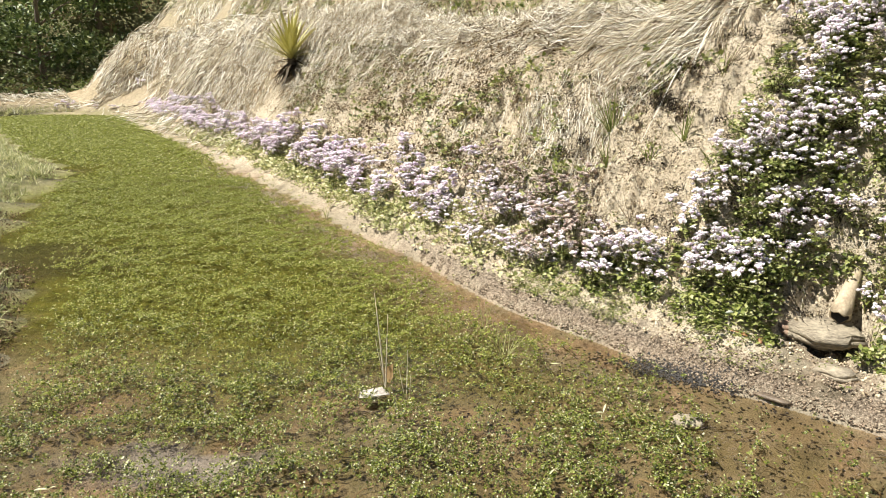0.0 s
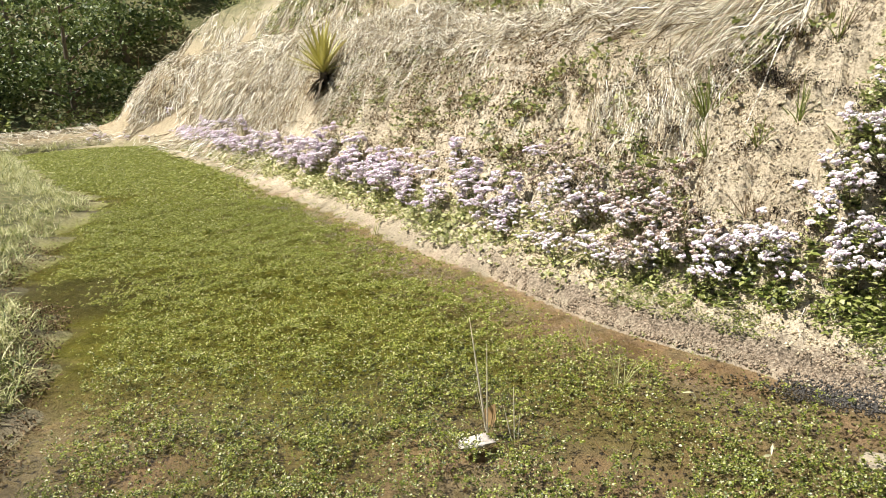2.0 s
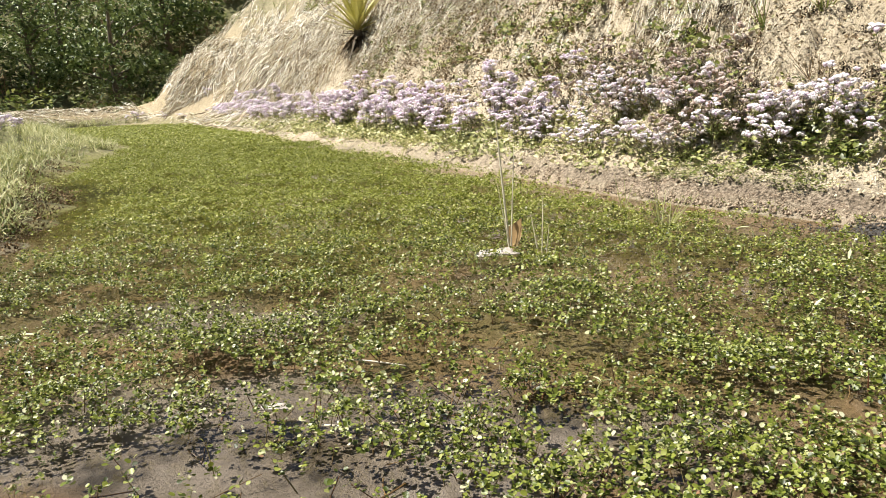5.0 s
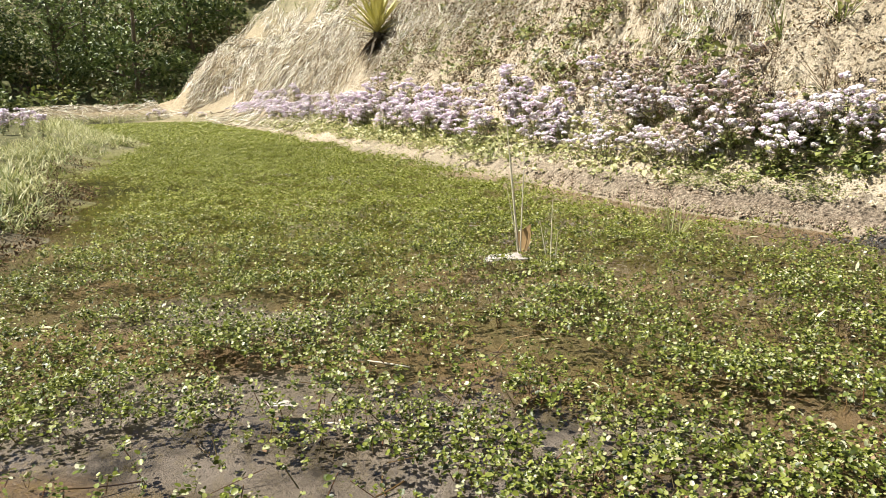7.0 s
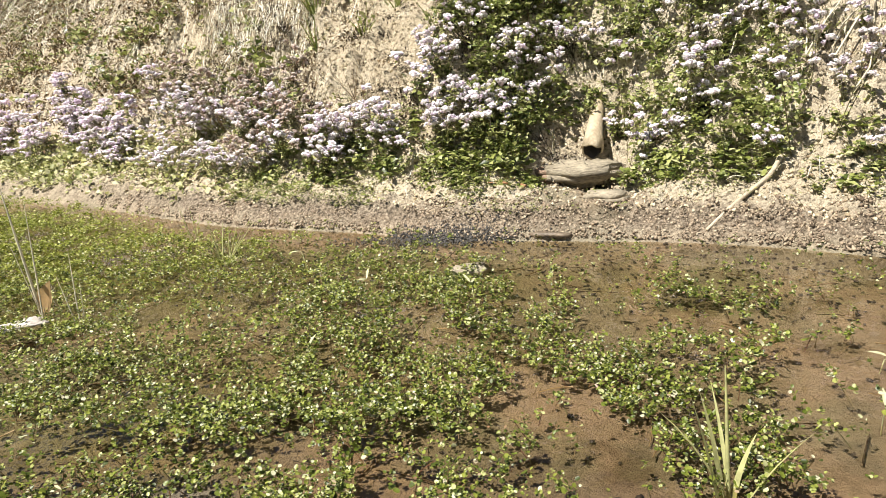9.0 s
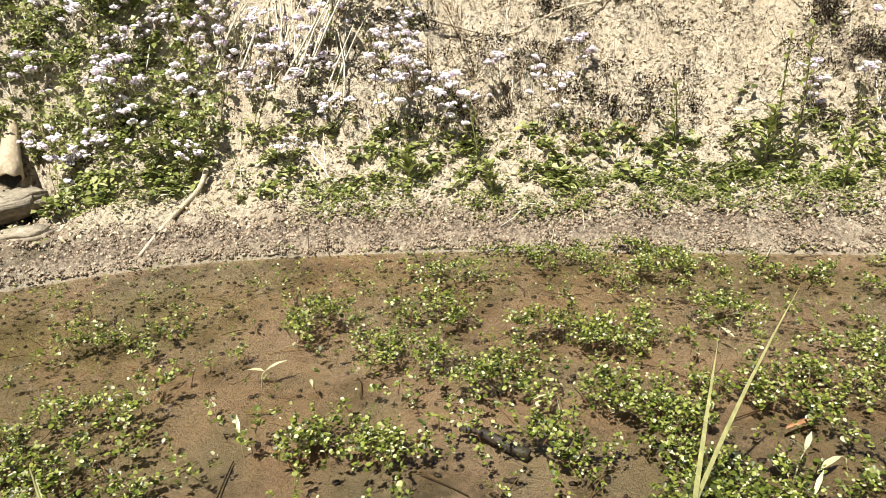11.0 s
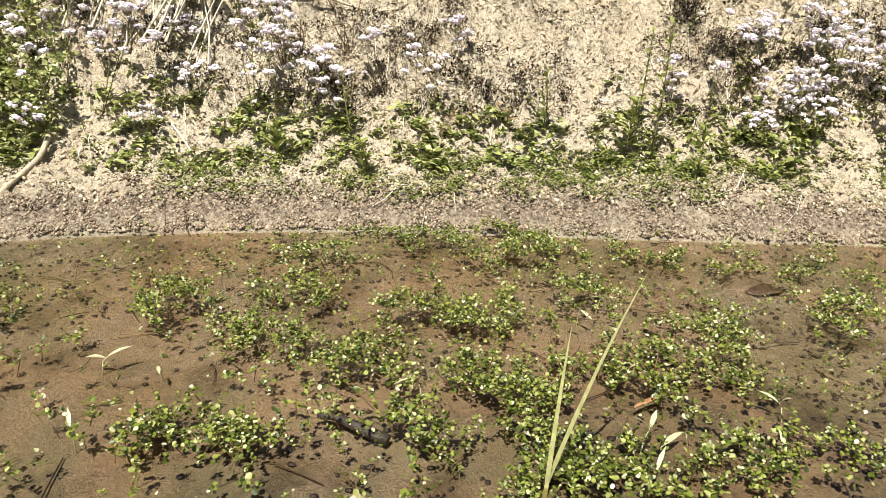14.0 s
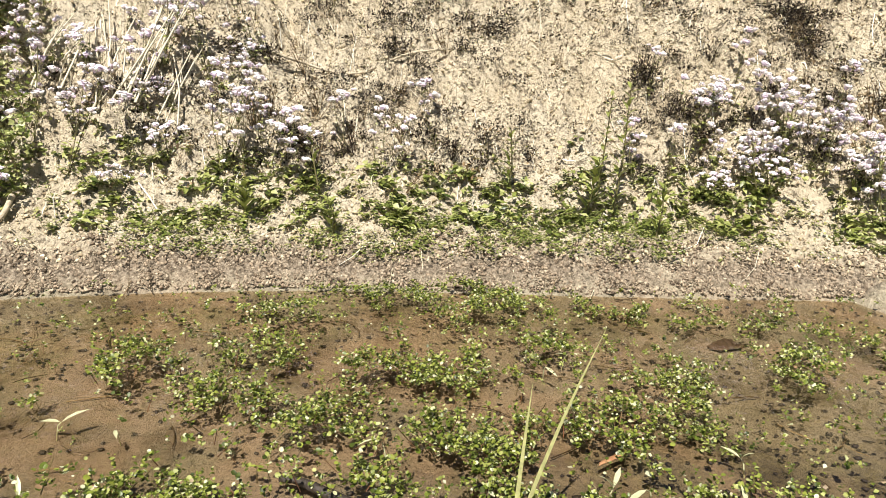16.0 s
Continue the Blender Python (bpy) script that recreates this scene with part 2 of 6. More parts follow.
def leaf(length, width, m=0, droop=0.3, fold=0.3):
    """An ovate leaf along +x with a fold along its midrib and a drooping tip."""
    st = ((0.0, 0.0), (0.28, 0.85), (0.6, 1.0), (1.0, 0.0))
    V = [(0, 0, 0)]
    for s, w in st[1:3]:
        z = -droop * length * s * s
        V += [(s * length, w * width / 2, z + fold * w * width / 2), (s * length, 0, z), (s * length, -w * width / 2, z + fold * w * width / 2)]
    V.append((length, 0, -droop * length))
    return np.array(V, float), np.array([(0, 2, 1), (0, 3, 2), (1, 2, 5), (1, 5, 4), (2, 3, 6), (2, 6, 5), (4, 5, 7), (5, 6, 7)]), m


def leaf4(length, width, m=0, droop=0.3, fold=0.3):
    """A lighter leaf for plants that stand in masses."""
    V = [(0, 0, 0), (0.5 * length, width / 2, -0.25 * droop * length + fold * width / 2), (0.55 * length, 0, -0.3 * droop * length),
         (0.5 * length, -width / 2, -0.25 * droop * length + fold * width / 2), (length, 0, -droop * length)]
    return np.array(V), np.array([(0, 2, 1), (0, 3, 2), (1, 2, 4), (2, 3, 4)]), m


def pad(r, m=0, cup=0.25):
    """A small round leaf of four facets, along +x."""
    a = np.radians((180, 115, 50, -50, -115))
    V = np.stack([r + r * np.cos(a), r * 0.9 * np.sin(a), cup * r * np.abs(np.sin(a))], 1)
    V = np.vstack([V, [(2.05 * r, 0, 0)]])
    return V, np.array([(0, 2, 1), (0, 5, 2), (0, 3, 5), (0, 4, 3)]), m


def kite(r, m=0):
    """A tiny round leaf of two facets, along +x."""
    return np.array([(0, 0, 0), (1.15 * r, 0.85 * r, 0.3 * r), (2.0 * r, 0, 0), (1.15 * r, -0.85 * r, 0.3 * r)]), np.array([(0, 2, 1), (0, 3, 2)]), m


def chaff(r, m=0):
    """A folded scrap of leaf."""
    return np.array([(0, 0, 0), (r, 0.4 * r, 0.2 * r), (1.9 * r, 0, 0), (r, -0.4 * r, 0.2 * r)]), np.array([(0, 2, 1), (0, 3, 2)]), m


def tube(points, radii, m=0, sides=4, cap=True):
    """A tapering tube along points."""
    P = np.asarray(points, float)
    n = len(P)
    r = np.broadcast_to(radii, n)
    d = np.gradient(P, axis=0)
    d /= np.linalg.norm(d, axis=1)[:, None] + 1e-9
    ref = np.where(np.abs(d[:, 2:3]) > 0.9, (1.0, 0, 0), (0, 0, 1.0))
    u = np.cross(d, ref)
    u /= np.linalg.norm(u, axis=1)[:, None] + 1e-9
    w = np.cross(d, u)
    a = np.linspace(0, 2 * math.pi, sides, endpoint=False)
    V = (P[:, None] + r[:, None, None] * (np.cos(a)[None, :, None] * u[:, None] + np.sin(a)[None, :, None] * w[:, None])).reshape(-1, 3)
    F = []
    for i in range(n - 1):
        for j in range(sides):
            k, l = i * sides + j, i * sides + (j + 1) % sides
            F += [(k, l, k + sides), (l, l + sides, k + sides)]
    if cap:
        V = np.vstack([V, P[:1], P[-1:]])
        for j in range(sides):
            F += [(len(V) - 2, (j + 1) % sides, j), (len(V) - 1, (n - 1) * sides + j, (n - 1) * sides + (j + 1) % sides)]
    return V, np.array(F), m


def thing(name, label, category, at=(0, 0, 0), group="", kind=""):
    ob = new(name)
    ob.location = at
    return tagged(ob, label, category, group, kind)


def part(name, shape, mats, parent, label="", smooth=False):
    me = np_mesh(name, shape[0], shape[1], mats, shape[2] if isinstance(mats, (list, tuple)) else None, smooth)
    ob = new(name, me)
    ob.parent = parent
    return tagged(ob, label)


def solo(name, shape, mats, label, category, kind="", smooth=False, at=(0, 0, 0), group=""):
    me = np_mesh(name, shape[0], shape[1], mats, shape[2] if isinstance(mats, (list, tuple)) else None, smooth)
    ob = new(name, me)
    ob.location = at
    return tagged(ob, label, category, group, kind)


# ---- the lie of the land ----
_TAB = np.random.default_rng(3).random((256, 256))


def vnoise(x, y):
    """Smooth value noise, 0 to 1, one cell a unit."""
    xi, yi = np.floor(x).astype(int), np.floor(y).astype(int)
    fx, fy = x - xi, y - yi
    fx, fy = fx * fx * (3 - 2 * fx), fy * fy * (3 - 2 * fy)
    a, b = _TAB[xi % 256, yi % 256], _TAB[(xi + 1) % 256, yi % 256]
    c, d = _TAB[xi % 256, (yi + 1) % 256], _TAB[(xi + 1) % 256, (yi + 1) % 256]
    return (a * (1 - fx) + b * fx) * (1 - fy) + (c * (1 - fx) + d * fx) * fy


def fbm(x, y, octaves=4):
    s, a, t = 0.0, 0.5, 0.0
    for k in range(octaves):
        s, t, a = s + a * vnoise(x * 2**k + 17.3 * k, y * 2**k + 5.1 * k), t + a, a * 0.5
    return s / t


def curve(points, step=0.15):
    """A smooth line through points, in even steps."""
    P = np.array(points, float)
    P = np.vstack([2 * P[0] - P[1], P, 2 * P[-1] - P[-2]])
    out = []
    for i in range(1, len(P) - 2):
        t = np.linspace(0, 1, int(min(7, max(3, np.linalg.norm(P[i + 1] - P[i]) / step))), endpoint=False)[:, None]
        a, b, c, d = P[i - 1 : i + 3]
        out.append(0.5 * (2 * b + (c - a) * t + (2 * a - 5 * b + 4 * c - d) * t**2 + (3 * b - a - 3 * c + d) * t**3))
    return np.vstack(out + [P[-2:-1]])


# the foot of the slope, from behind the far mound to the right of the camera
SHORE = [(-9.0, 16.9), (-7.1, 13.6), (-4.9, 10.4), (-3.1, 7.6), (-1.5, 5.0), (-0.58, 3.3), (0.0, 2.44), (0.35, 1.8), (0.70, 1.22), (1.17, 0.70), (1.5, 0.28),
         (1.95, -0.08), (2.28, -0.38), (2.53, -0.76), (2.80, -1.32), (3.0, -1.9), (3.17, -2.42), (3.4, -3.1)]
FOOT = curve([(0, 60), (-3, 42), (-6.5, 30), (-11.5, 24), (-12.6, 20.0), (-10.8, 17.6)] + SHORE + [(3.9, -4.6), (4.6, -7), (6, -14), (9, -40)])
# the pond's other sides: from the near right corner round behind the camera and along the left bank to the far end
BANK = curve([(3.4, -3.1), (2.6, -3.75), (0.8, -3.7), (-0.8, -3.0), (-1.62, -1.6), (-1.86, -0.3), (-2.12, 0.45), (-2.47, 1.15), (-2.84, 1.75), (-3.55, 2.25),
              (-3.9, 3.2), (-4.6, 4.6), (-5.2, 6.4), (-6.6, 7.9), (-8.5, 10.3), (-11.0, 13.4), (-12.8, 16.0), (-11.6, 17.3), (-9.0, 16.9)])
_S = curve(SHORE)
POND = np.vstack([_S, BANK[1:-1]])


def near_line(x, y, L, closed=False):
    """Distance to a line of points, the side (left positive) and the index of the nearest stretch."""
    A, B = L, np.roll(L, -1, 0)
    if not closed:
        A, B = A[:-1], B[:-1]
    best, side, idx = np.full(x.shape, 1e9), np.zeros(x.shape), np.zeros(x.shape, int)
    for i, (a, b) in enumerate(zip(A, B)):
        e = b - a
        t = np.clip(((x - a[0]) * e[0] + (y - a[1]) * e[1]) / (e @ e + 1e-12), 0, 1)
        d = np.hypot(x - a[0] - t * e[0], y - a[1] - t * e[1])
        m = d < best
        best, idx = np.where(m, d, best), np.where(m, i, idx)
        side = np.where(m, e[0] * (y - a[1]) - e[1] * (x - a[0]), side)
    return best, np.sign(side), idx


def inside(x, y, L):
    A, B, c = L, np.roll(L, -1, 0), np.zeros(x.shape, bool)
    for a, b in zip(A, B):
        with np.errstate(divide="ignore", invalid="ignore"):
            c ^= ((a[1] > y) != (b[1] > y)) & (x < (b[0] - a[0]) * (y - a[1]) / (b[1] - a[1]) + a[0])
    return c


RISE_D = (0, 0.05, 0.14, 0.24, 0.36, 0.7, 1.0, 1.5, 2.1, 2.4, 2.75, 3.3, 4.0, 6, 10, 20, 60, 400)
RISE_Z = (0, 0.05, 0.10, 0.12, 0.17, 0.54, 0.90, 1.42, 1.82, 1.90, 2.02, 2.75, 3.4, 4.5, 6.5, 11, 26, 60)


def base_height(x, y):
    """Height without the fine relief, and the signed distance from the foot and from the pond's edge (inside negative)."""
    df, sf, _ = near_line(x, y, FOOT)
    sd = df * sf
    dp, _, _ = near_line(x, y, POND, True)
    dp = np.where(inside(x, y, POND), -dp, dp)
    hill = np.interp(sd, RISE_D, RISE_Z) * np.where(sd > 0, 1, 0)
    hill *= 1 - 0.10 * np.clip((0.4 - y) / 1.2, 0, 1) * np.clip(sd / 0.5, 0, 1)
    hill *= 1 + 0.22 * np.clip((y - 5.5) / 3, 0, 1) * np.clip(sd / 0.8, 0, 1)
    dent = 0.42 * np.exp(-(((x - 2.31) / 0.30) ** 2 + ((y - 0.55) / 0.30) ** 2)) * np.clip((sd - 0.15) / 0.3, 0, 1)
    hill = np.maximum(hill - dent, np.minimum(hill, 0.11))
    low = np.interp(dp, (0, 0.06, 0.2, 0.5, 1.5, 4, 400), (0, 0.06, 0.13, 0.18, 0.22, 0.3, 0.3))
    low = low + 0.34 * np.clip((y - 15.2) / 1.2, 0, 1) * np.exp(-(((dp - 1.7) / 0.8) ** 2))
    along = (x + 14) * -0.45 + (y - 24) * 0.9
    far = np.interp(along, (-3, 0, 4, 10, 30, 80, 400), (0, 0.3, 2.0, 6.0, 20, 48, 70))
    west = np.interp(-x - 17 + 0.25 * (y - 10), (0, 5, 20, 60, 400), (0, 1.5, 8, 24, 40))
    low = low + np.where(sd > 0, 0, np.maximum(far, west))
    bed = -np.interp(-dp, (0, 0.1, 0.4, 1.5), (0.0, 0.010, 0.018, 0.024))
    z = np.where(dp < 0, bed, np.where(sd > 0, hill, low))
    return z, sd, dp


_GX, _GY = np.arange(-24, 14, 0.08), np.arange(-8, 34, 0.08)
_GRID = [g for g in base_height(*np.meshgrid(_GX, _GY, indexing="ij"))]


def grid_at(x, y, k):
    G = _GRID[k]
    i, j = np.clip((x - _GX[0]) / 0.08, 0, len(_GX) - 2.001), np.clip((y - _GY[0]) / 0.08, 0, len(_GY) - 2.001)
    a, b = i.astype(int), j.astype(int)
    u, v = i - a, j - b
    return (G[a, b] * (1 - u) + G[a + 1, b] * u) * (1 - v) + (G[a, b + 1] * (1 - u) + G[a + 1, b + 1] * u) * v


def relief(x, y, sd, dp):
    """Hummocks, ruts and clods."""
    out = np.clip(dp / 0.15, 0, 1)
    up = np.clip((sd - 0.3) / 0.4, 0, 1)
    r = out * (0.07 * (fbm(x * 4, y * 4) - 0.5) + 0.05 * (fbm(x * 12, y * 12, 3) - 0.5))
    r += np.clip((sd - 0.02) / 0.1, 0, 1) * np.clip(1 - (sd - 2.2) / 0.6, 0, 1) * 0.045 * (np.abs(fbm(x * 17 + 7, y * 17, 2) - 0.5) * 2) ** 0.7
    clod = fbm(x * 9 + 2, y * 9 + 5, 3)
    r += up * np.clip(1 - (sd - 2.6) / 3, 0.3, 1) * (0.16 * (np.abs(clod - 0.5) * 2) ** 0.8 + 0.08 * (fbm(x * 18, y * 18, 2) - 0.5) - 0.04)
    r += up * (0.34 * (fbm(x * 0.9 + 3, y * 0.9, 3) - 0.5) + 0.14 * (fbm(x * 3.1, y * 3.1 + 9, 3) - 0.5))
    r += np.clip((sd - 5) / 8, 0, 1) * 2.5 * (fbm(x * 0.16, y * 0.16) - 0.5)
    r += np.clip(-dp / 0.2, 0, 1) * (0.022 * (fbm(x * 2.2, y * 2.2, 4) - 0.5) + 0.010 * (fbm(x * 9, y * 9, 3) - 0.5))
    return r


def ground(x, y):
    """The height of the ground at arrays of places near the pond."""
    x, y = np.asarray(x, float), np.asarray(y, float)
    sd, dp = grid_at(x, y, 1), grid_at(x, y, 2)
    return grid_at(x, y, 0) + relief(x, y, sd, dp)


_FS = _S[:, 1]


def bank(ty, d):
    """Places on the slope: ty is the y of the point of the shore below, d the distance from the shore, level."""
    ty, d = np.broadcast_arrays(np.asarray(ty, float), np.asarray(d, float))
    o = np.argsort(_FS)
    tx, dx = np.interp(ty, _FS[o], _S[o, 0]), np.interp(ty, _FS[o], np.gradient(_S[:, 0], _S[:, 1])[o])
    n = np.stack([np.ones_like(dx), -dx], -1)
    n /= np.linalg.norm(n, axis=-1)[..., None]
    return tx + n[..., 0] * d, ty + n[..., 1] * d


def bank3(ty, d, lift=0.0):
    x, y = bank(ty, d)
    return np.stack([x, y, ground(x, y) + lift], -1)


def spaced(lo, hi, fine, grow=1.12, far=900.0):
    c = list(np.arange(lo, hi, fine))
    s, a = fine, c[-1]
    while a < far:
        s *= grow
        a += s
        c.append(a)
    s, a = fine, c[0]
    head = []
    while a > -far:
        s *= grow
        a -= s
        head.append(a)
    return np.array(head[::-1] + c)


def build_ground():
    xs, ys = spaced(0.7, 4.2, 0.023, 1.085), spaced(-3.2, 2.4, 0.023, 1.085)
    X, Y = np.meshgrid(xs, ys, indexing="ij")
    z, sd, dp = base_height(X, Y)
    Z = z + relief(X, Y, sd, dp)
    V = np.stack([X, Y, Z], -1).reshape(-1, 3)
    i = np.arange(len(xs) * len(ys)).reshape(len(xs), len(ys))
    F = np.stack([i[:-1, :-1], i[1:, :-1], i[1:, 1:], i[:-1, 1:]], -1).reshape(-1, 4)
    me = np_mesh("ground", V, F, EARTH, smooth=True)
    n1, n2 = fbm(X * 1.3, Y * 1.3, 3), fbm(X * 5, Y * 5, 3)
    soft = lambda v, a, b: np.clip((v - a) / (b - a), 0, 1)
    mud = np.maximum(soft(-dp, -0.06, 0.05), 0.85 * soft(1.2 - np.hypot((X - 2.08) / 0.24, (Y - 0.24) / 0.24) + 1.2 * (n2 - 0.5), 0, 0.5))
    wet = soft(dp, -0.03, 0.02) * soft(-dp, -0.17, -0.08) * soft(-sd, 0.1, 0.3)
    # where the sky's reflection is painted: two ragged ovals of open water
    clay = soft(1.0 - np.minimum(np.hypot((X + 0.72) / 0.42, (Y + 0.52) / 0.2), np.hypot((X + 0.25) / 0.75, (Y + 1.12) / 0.26)) + 1.1 * (n2 - 0.5), 0.0, 0.25)
    algae = soft(Y + 0.2 * X + 1.6 * (n1 - 0.5), -0.7, 0.8) * soft(-sd, 0.25, 0.7)
    wet = np.maximum(wet, 0.6 * soft(1.4 - np.hypot((X + 2.95) / 0.62, (Y - 2.3) / 0.5) + 0.8 * (n2 - 0.5), 0, 0.5) * soft(-dp, 0, 0.1))
    gravel = soft(dp, 0.0, 0.05) * soft(-dp, -0.20, -0.10) * soft(n2, 0.05, 0.3) * soft(-Y, -6.5, -1.5) * soft(sd, -0.06, 0.0)
    straw = np.where(Y > 9.5, soft(sd, 0.2, 0.5), soft(sd, 1.6, 2.0)) * soft(-sd, -3.2, -2.5) * soft(Y - 0.6 * X + 1.2 * (n1 - 0.5), 0.8, 1.8)
    straw = np.maximum(straw, soft(Y + 0.3 * (n1 - 0.5), 15.8, 16.6) * soft(-sd, 0, 0.3) * soft(-dp, -3, -1.5) * soft(dp, 0.4, 0.9))
    green = np.maximum(soft(sd, 2.6, 4.0) * soft(n1, 0.2, 0.45), soft(-sd, 0.0, 0.4) * soft(dp, -0.02, 0.08) * (1 - straw))
    for k, a in (("mud", mud), ("gravel", gravel), ("straw", straw), ("green", green), ("clay", clay), ("algae", algae), ("wet", wet)):
        at = me.attributes.new(k, "FLOAT", "POINT")
        at.data.foreach_set("value", np.ascontiguousarray(a.ravel(), np.float32))
    return tagged(new("ground", me), "pale tan earth slope and muddy pond bed", "ground", kind="structure")


build_ground()


def build_water():
    c = POND - np.roll(POND, 1, 0) + np.roll(POND, -1, 0) - POND
    n = np.stack([c[:, 1], -c[:, 0]], 1)
    n /= np.linalg.norm(n, axis=1)[:, None] + 1e-9
    out = inside(POND[:, 0] + 0.02 * n[:, 0], POND[:, 1] + 0.02 * n[:, 1], POND)
    n[out] *= -1
    P = POND + n * 0.1
    bm = bmesh.new()
    bm.faces.new([bm.verts.new((x, y, 0)) for x, y in P])
    bmesh.ops.triangulate(bm, faces=bm.faces[:])
    me = bpy.data.meshes.new("water")
    bm.normal_update()
    if sum(f.normal.z for f in bm.faces) < 0:
        bmesh.ops.reverse_faces(bm, faces=bm.faces[:])
    bm.to_mesh(me)
    bm.free()
    me.materials.append(WATER)
    return tagged(new("water", me), "shallow clear brown pond water", "water", kind="structure")


build_water()

# ---- pond plants ----


def pond_sprig(seed, leaves=8, r=0.005, shape=pad, stem=True, tall=0.03):
    """A creeping sprig that stands a little out of the water, with pairs of round leaves up its stem."""
    g = np.random.default_rng(seed)
    h, lean = tall * g.uniform(0.25, 1.0), g.uniform(-0.8, 0.8, 2)
    top = np.array([lean[0] * h, lean[1] * h, h])
    out = [tube([(0, 0, -0.012), top], (0.0010, 0.0007), 1, 3, False)] if stem else []
    a = g.uniform(0, 6.28)
    for k in range(leaves):
        s = 1 - 0.85 * (k // 2) / max(1, leaves // 2)
        a += math.pi + (1.2 if k % 2 == 0 else 0) + g.normal(0, 0.3)
        out.append(moved(shape(r * g.uniform(0.6, 1.3) * (1.15 - 0.4 * s), 0), a, g.uniform(-0.25, 0.8), g.normal(0, 0.4), 1, top * s + (g.normal(0, 0.7 * r), g.normal(0, 0.7 * r), 0.003)))
    return merge(out)


def pond_density(x, y):
    """How thickly the plants cover the water, 0 to 1."""
    shore = -grid_at(x, y, 1)
    edge = -grid_at(x, y, 2)
    n = fbm(x * 1.7 + 4, y * 1.7, 4)
    n2 = fbm(x * 7 + 1, y * 7 + 7, 4)
    d = np.clip((n - 0.26) / 0.20, 0, 1)
    openness = np.clip((y + 0.3) / 1.6, 0, 1)
    d = d * (1 - openness) * 0.95 + openness * np.clip(0.85 + d * 0.4, 0, 1)
    right = np.clip((x - 0.9) / 0.8, 0, 1) * np.clip((1.0 - y) / 0.6, 0, 1)
    d *= 1 - 0.86 * right
    d *= np.clip((shore - 0.25 * n2) / 0.22, 0.05, 1)
    d *= np.clip(edge / 0.08, 0, 1)
    d *= np.where((x < -1.5) & (y < 8), np.clip((edge - 0.05 - 0.35 * n) / 0.25, 0.04, 1), 1)
    d *= 1 - 0.8 * np.clip((0.46 - n2) / 0.06, 0, 1) * np.clip((1.2 - y) / 1.5, 0.12, 1)
    for cx, cy, rx, ry, a in BARE + BARE_SHORE:
        d *= 1 - a * np.clip(1.6 - 1.3 * np.hypot((x - cx) / rx, (y - cy) / ry) + 0.9 * (n2 - 0.5), 0, 1)
    n3 = fbm(x * 17 + 3, y * 17 + 1, 3)
    d *= np.clip(0.6 + (fbm(x * 5.5 + 11, y * 5.5, 3) - 0.38) / 0.12 + np.clip((y - 0.3) / 1.5, 0, 0.4), 0.6, 1)
    for most, clumps in ((0.9, CLUMPS), (0.85, CLUMPS_FAR), (0.68, CLUMPS_NEAR)):
        for cx, cy, rx, ry, a in clumps:
            d = np.maximum(d, most * a * np.clip(1.72 - 1.12 * np.hypot((x - cx) / rx, (y - cy) / ry) + 5.5 * (n2 - 0.52) + 4.5 * (n3 - 0.52), 0, 1))
    return np.maximum(d, 0.06 * (n3 > 0.52))


# open water and mud: centre, half sizes, how bare
BARE = [(-1.16, -0.14, 0.22, 0.15, 0.7), (-0.72, -0.49, 0.38, 0.17, 0.9), (-0.38, -1.0, 0.34, 0.12, 0.95), (-0.35, -1.33, 0.55, 0.16, 1), (0.14, -1.13, 0.13, 0.12, 0.9),
        (-0.24, -0.72, 0.2, 0.1, 0.6), (0.34, -0.62, 0.27, 0.12, 0.7), (-2.96, 2.35, 0.55, 0.5, 1), (-5.1, 6.9, 0.57, 0.6, 0.8), (-0.34, 2.53, 0.3, 0.42, 0.6), (0.39, 0.07, 0.14, 0.09, 0.7),
        (0.90, 0.38, 0.24, 0.2, 0.85), (0.86, 0.95, 0.3, 0.25, 0.7), (0.81, -0.43, 0.2, 0.09, 0.7), (-1.25, 1.95, 0.4, 0.12, 0.6)]
BARE_SHORE = [(1.51, -0.22, 0.45, 0.25, 0.95), (1.66, -1.04, 0.5, 0.45, 1), (1.45, -1.45, 0.35, 0.35, 1), (1.93, -1.2, 0.35, 0.3, 1), (1.72, -1.6, 0.22, 0.25, 1),
              (2.46, -1.75, 0.18, 0.22, 1), (2.7, -2.55, 0.22, 0.25, 0.95)]
# clumps that stand in the open water, along the shore and nearer the middle
CLUMPS = [(2.83, -1.66, 0.09, 0.16, 1), (2.84, -1.92, 0.10, 0.20, 1), (2.92, -2.14, 0.08, 0.14, 0.9), (2.3, -1.9, 0.1, 0.11, 1), (2.29, -1.6, 0.13, 0.09, 0.8), (2.53, -1.43, 0.08, 0.1, 0.6),
          (2.28, -1.47, 0.09, 0.06, 0.6), (2.03, -1.64, 0.11, 0.2, 0.75), (1.95, -1.74, 0.06, 0.11, 0.8), (1.66, -1.74, 0.07, 0.12, 1), (2.19, -2.28, 0.15, 0.25, 1),
          (2.02, -2.16, 0.11, 0.22, 1), (2.48, -2.33, 0.14, 0.18, 0.8), (2.28, -2.44, 0.11, 0.11, 0.8), (1.83, -2.12, 0.07, 0.15, 1), (1.91, -2.32, 0.08, 0.17, 0.9)]
